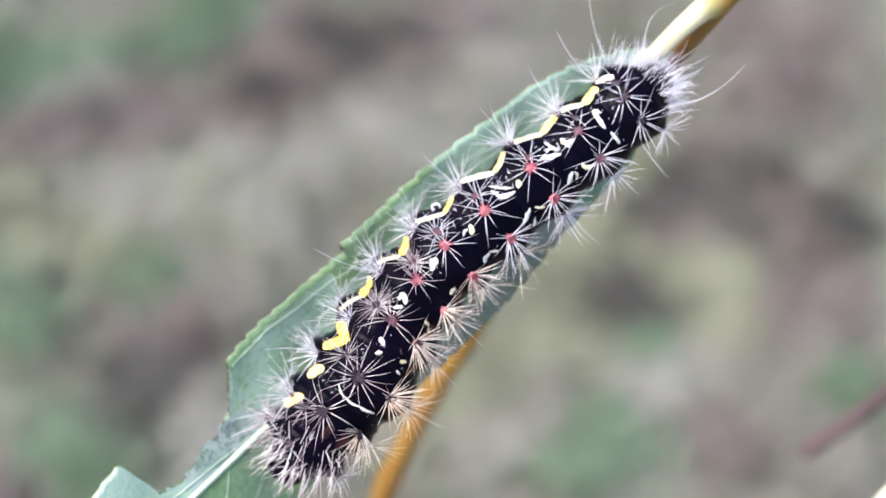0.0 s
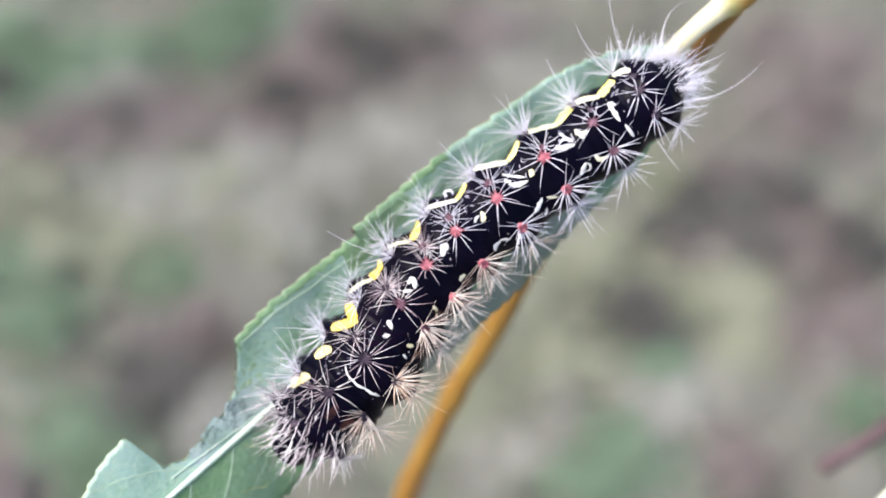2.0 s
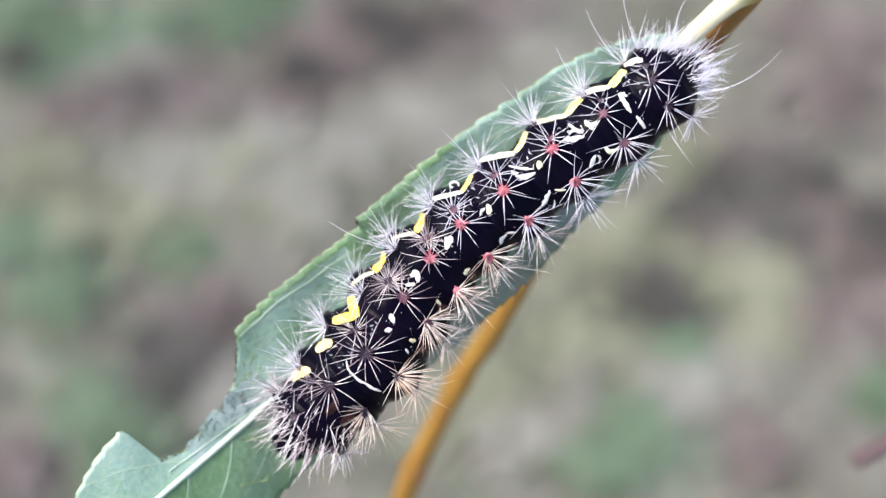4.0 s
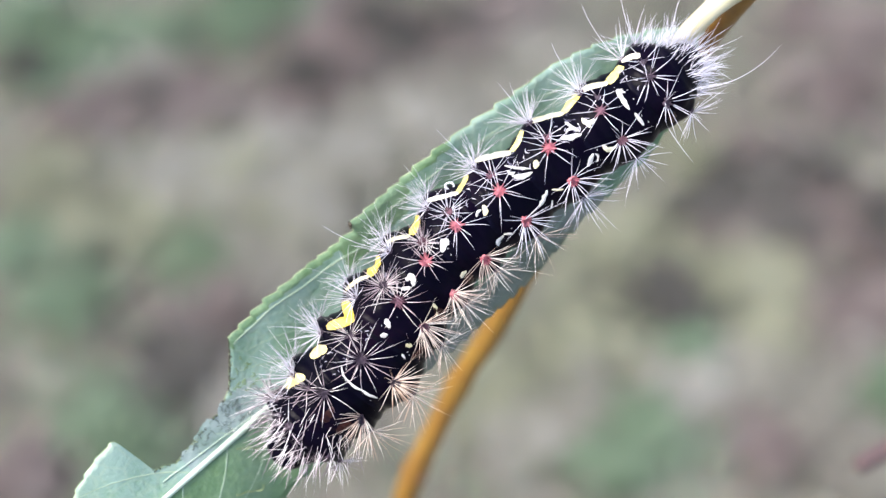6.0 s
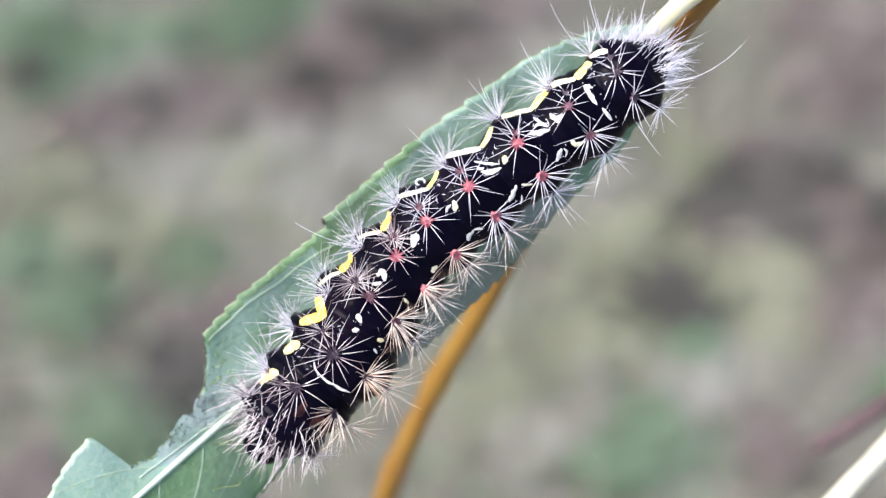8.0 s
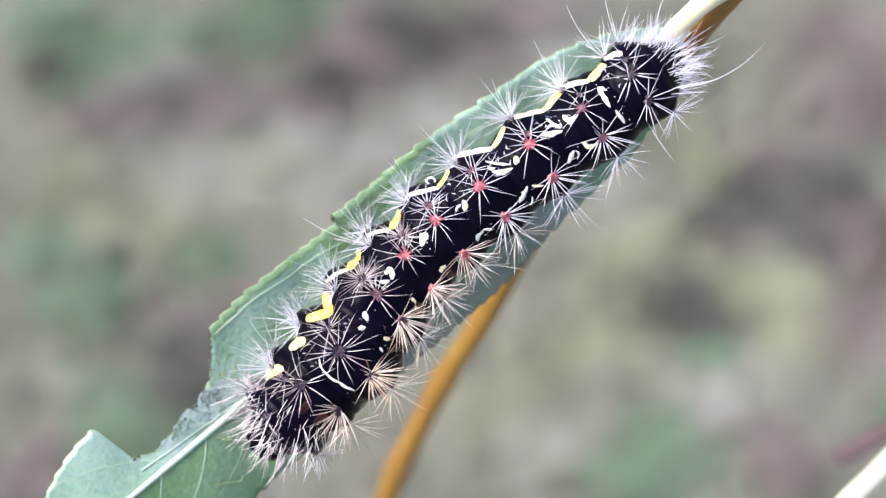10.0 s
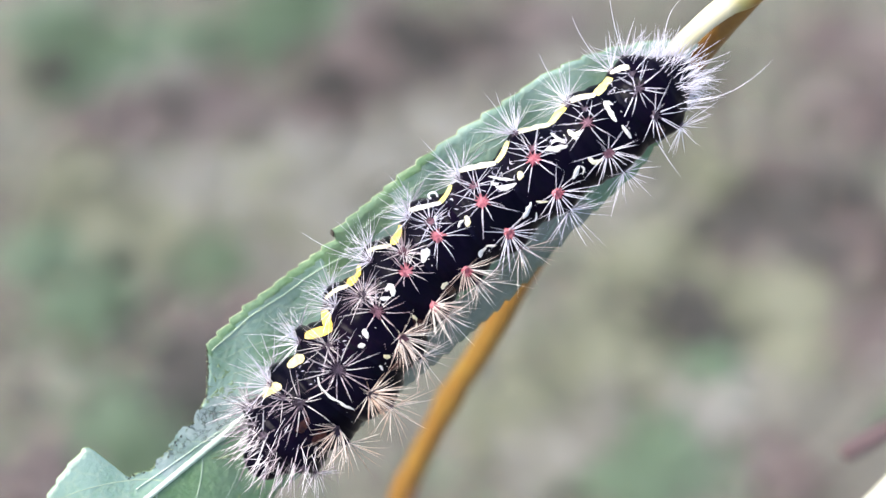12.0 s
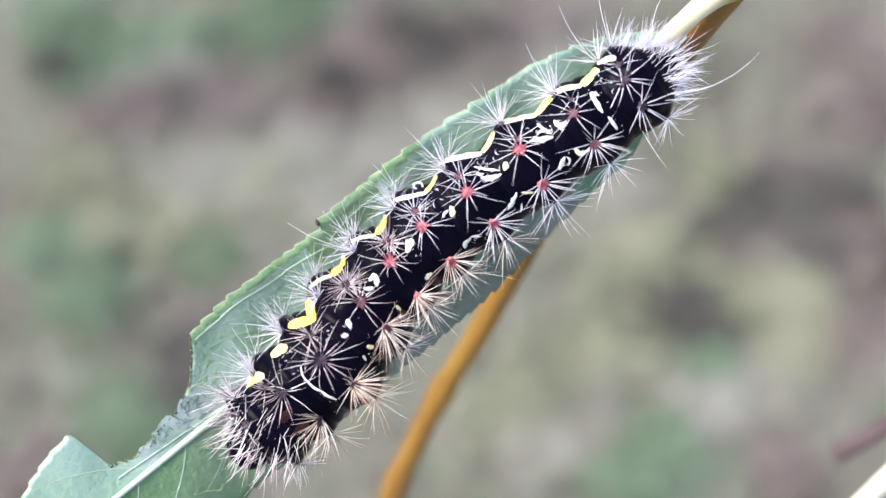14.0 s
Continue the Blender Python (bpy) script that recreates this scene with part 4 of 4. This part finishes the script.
    part("head_ruff", bristles(hairs, "head_ruff", HAIR_GREY), cat, "dense grey-mauve bristles combed over the head")
    # the white brush on the hind end
    hairs = []
    for k in range(340):
        s, th = (rng.uniform(-0.97, -0.3), rng.uniform(-120, 120)) if k % 4 else (rng.uniform(-0.6, 0.05), rng.uniform(48, 105))
        p, nrm, e, g = frame_on(s, th)
        back = -np.array((line_at(s)[2][0], line_at(s)[2][1], 0))
        way = nrm * 0.7 + back * rng.uniform(0.1, 1.0) + np.array([rng.gauss(0, 0.3) for _ in range(3)])
        ln = rng.uniform(0.5, 2.4)
        hairs.append((p, way, ln, np.array([rng.gauss(0, 0.13) * ln for _ in range(3)]), 0.03))
    part("hind_brush", bristles(hairs, "hind_brush", HAIR_WHITE), cat, "dense white bristles on the hind end")
    for u, v, um, vm, u2, v2 in LONG_HAIRS:
        root = skin(*on_body(u, v))
        tip, mid = np.array((u2, v2, root[2] + 0.5)), np.array((um, vm, root[2] + 0.3))
        bend = 2 * (tip - 2 * mid + root)
        way = tip - root - bend
        part("long_hair", bristles([(root, way, float(np.linalg.norm(way)), bend, 0.03)], "long_hair", HAIR_WHITE), cat, "single long white hair")
    # one hair by the side stripe that is curled into a ring
    at = skin(*on_body(*CURL)) + np.array((0, 0, 0.25))
    loop = [at + 0.29 * np.array((math.cos(q), 0.75 * math.sin(q), 0.25 * math.sin(2 * q))) for q in np.linspace(-0.6, 4.6, 26)]
    v, f = tube(np.array(loop) * MM, [0.075 * MM] * 25 + [0.03 * MM], 6)
    part("curled_hair", mesh_of("curled_hair", v, f, HAIR_WHITE), cat, "short white hair curled into a ring")
    return cat


make_caterpillar()


# ---- the dry stalks beside the twig ----
def make_stalk(name, label, line, radius, mat):
    ob = thing(name, BASE, label, "stalk")
    pts = spline(line, 90)
    rad = [radius * MM * (0.55 if k == 0 else 1.0) for k in range(90)]
    v, f = tube(pts * MM, rad, 14, 0.08, 4)
    part("stem", mesh_of("stem", v, f, mat), ob)
    return ob


brown_stalk = make_stalk("dry_stalk", "mauve-brown dry stalk with a blunt end", [
    (37.19, -22.93, -42.0), (41.89, -20.02, -42.0), (46.6, -17.17, -43.0), (56.49, -13.06, -48.0),
    (80.12, -14.03, -77.0), (94.12, -137.96, -232.69), (100.12, -323.85, -446.23),
], 0.95, STICK_BROWN)
straw_stalk = make_stalk("straw_stalk", "pale cream straw stalk", [
    (26.95, -29.06, -14.0), (34.29, -21.35, -14.0), (37.58, -17.91, -14.0), (47.11, -11.48, -20.0),
    (77.27, -10.22, -64.0), (91.27, -137.34, -223.49), (97.27, -328.02, -442.73),
], 0.8, STRAW)


bowed_straw = make_stalk("bowed_straw_stalk", "pale cream dry grass stalk bowed under the leaf", [
    (-24.74, -357.56, -417.95), (-21.74, -148.02, -168.23), (-15.74, -70.89, -76.3), (-11.24, -46.46, -47.19),
    (-9.74, -38.75, -38.0), (-1.35, -31.04, -34.0), (6.45, -27.15, -31.0), (12.93, -25.84, -30.0),
    (19.97, -25.64, -30.0), (28.08, -26.14, -30.0), (38.1, -28.17, -31.0), (47.54, -31.89, -33.0),
    (55.88, -37.79, -37.0), (57.08, -45.5, -46.19), (60.68, -69.93, -75.3), (65.48, -147.06, -167.23),
    (67.88, -357.49, -418.0),
], 0.8, STRAW)


# seconds and the sideways and upward shift in mm
STALK_SWAY = [
    (0.0, 0.64, 0.35), (0.5, -0.36, 2.02), (1.0, -0.26, 1.63), (1.5, 0.0, 0.0), (2.0, 1.74, -0.28),
    (2.5, 1.84, 0.88), (3.0, 2.43, 0.27), (3.5, 2.33, 1.73), (3.7, 3.48, 0.44), (5.8, 3.84, -0.74),
    (6.0, 2.93, -0.52), (6.5, 2.24, -0.72), (7.0, 1.38, 0.01), (7.5, 0.59, 0.17), (7.7, 0.24, 0.63),
    (9.8, 1.77, 1.25), (10.0, 1.66, 1.06), (10.5, 0.92, 0.11), (11.0, 1.12, 1.71), (11.5, 1.23, 2.82),
    (12.0, 1.52, 3.35), (12.5, 1.91, 1.9), (13.0, 2.09, 3.27), (13.5, 2.83, 3.74), (14.0, 1.73, 2.95),
]
STRAW_SWAY = [
    (0.0, 2.0), (0.5, 0.67), (1.0, -0.06), (1.5, 0.0), (2.0, 1.32), (2.5, 0.91),
    (3.0, 0.14), (3.5, 1.17), (3.7, 1.89), (5.8, 1.57), (6.0, 0.77), (6.5, -0.83),
    (7.0, -0.92), (7.5, -2.38), (7.7, -2.66), (9.8, -2.22), (10.0, -3.18), (10.5, -2.97),
    (11.0, -3.12), (11.5, -3.42), (12.0, -3.41), (12.5, -3.0), (13.0, -4.11), (13.5, -2.84),
    (14.0, -3.01),
]
# seconds and the turn of the twig about the leaf stalk's foot, in degrees
TWIG_PIVOT = (18.35, 14.8, -5.0)
TWIG_SWAY = [(0.0, -0.95), (0.5, 0.75), (1.0, 0.7), (1.5, 1.2), (2.0, 1.6), (2.5, 1.5), (3.0, 1.1), (3.5, 1.0), (4.8, 0.8), (6.0, 0.55), (6.5, -0.4),
             (7.0, -0.2), (7.5, -0.1), (9.0, -0.3), (10.5, -0.5), (11.0, 0.2), (11.5, 0.9), (12.0, 0.45), (13.0, 0.55), (13.5, 0.7), (14.0, 0.9)]
BOWED_SWAY = [(0.0, -2.0), (0.5, -0.65), (1.0, -1.5), (1.5, -2.8), (3.0, -4.0), (7.0, -5.0), (11.0, -5.0), (14.0, -4.5)]


def motions():
    """The stalks and the twig sway a few millimetres in the air."""
    u, v, w = (x * MM for x in TWIG_PIVOT)
    walk(willow_twig, [(t, BASE @ pose(u, v, w, 0, 0, turn) @ pose(-u, -v, -w)) for t, turn in TWIG_SWAY])
    walk(brown_stalk, [(t, BASE @ pose(u * MM, v * MM, 0)) for t, u, v in STALK_SWAY])
    walk(straw_stalk, [(t, BASE @ pose(u * MM, 0, 0)) for t, u in STRAW_SWAY])
    walk(bowed_straw, [(t, BASE @ pose(0, v * MM, 0)) for t, v in BOWED_SWAY])


motions()
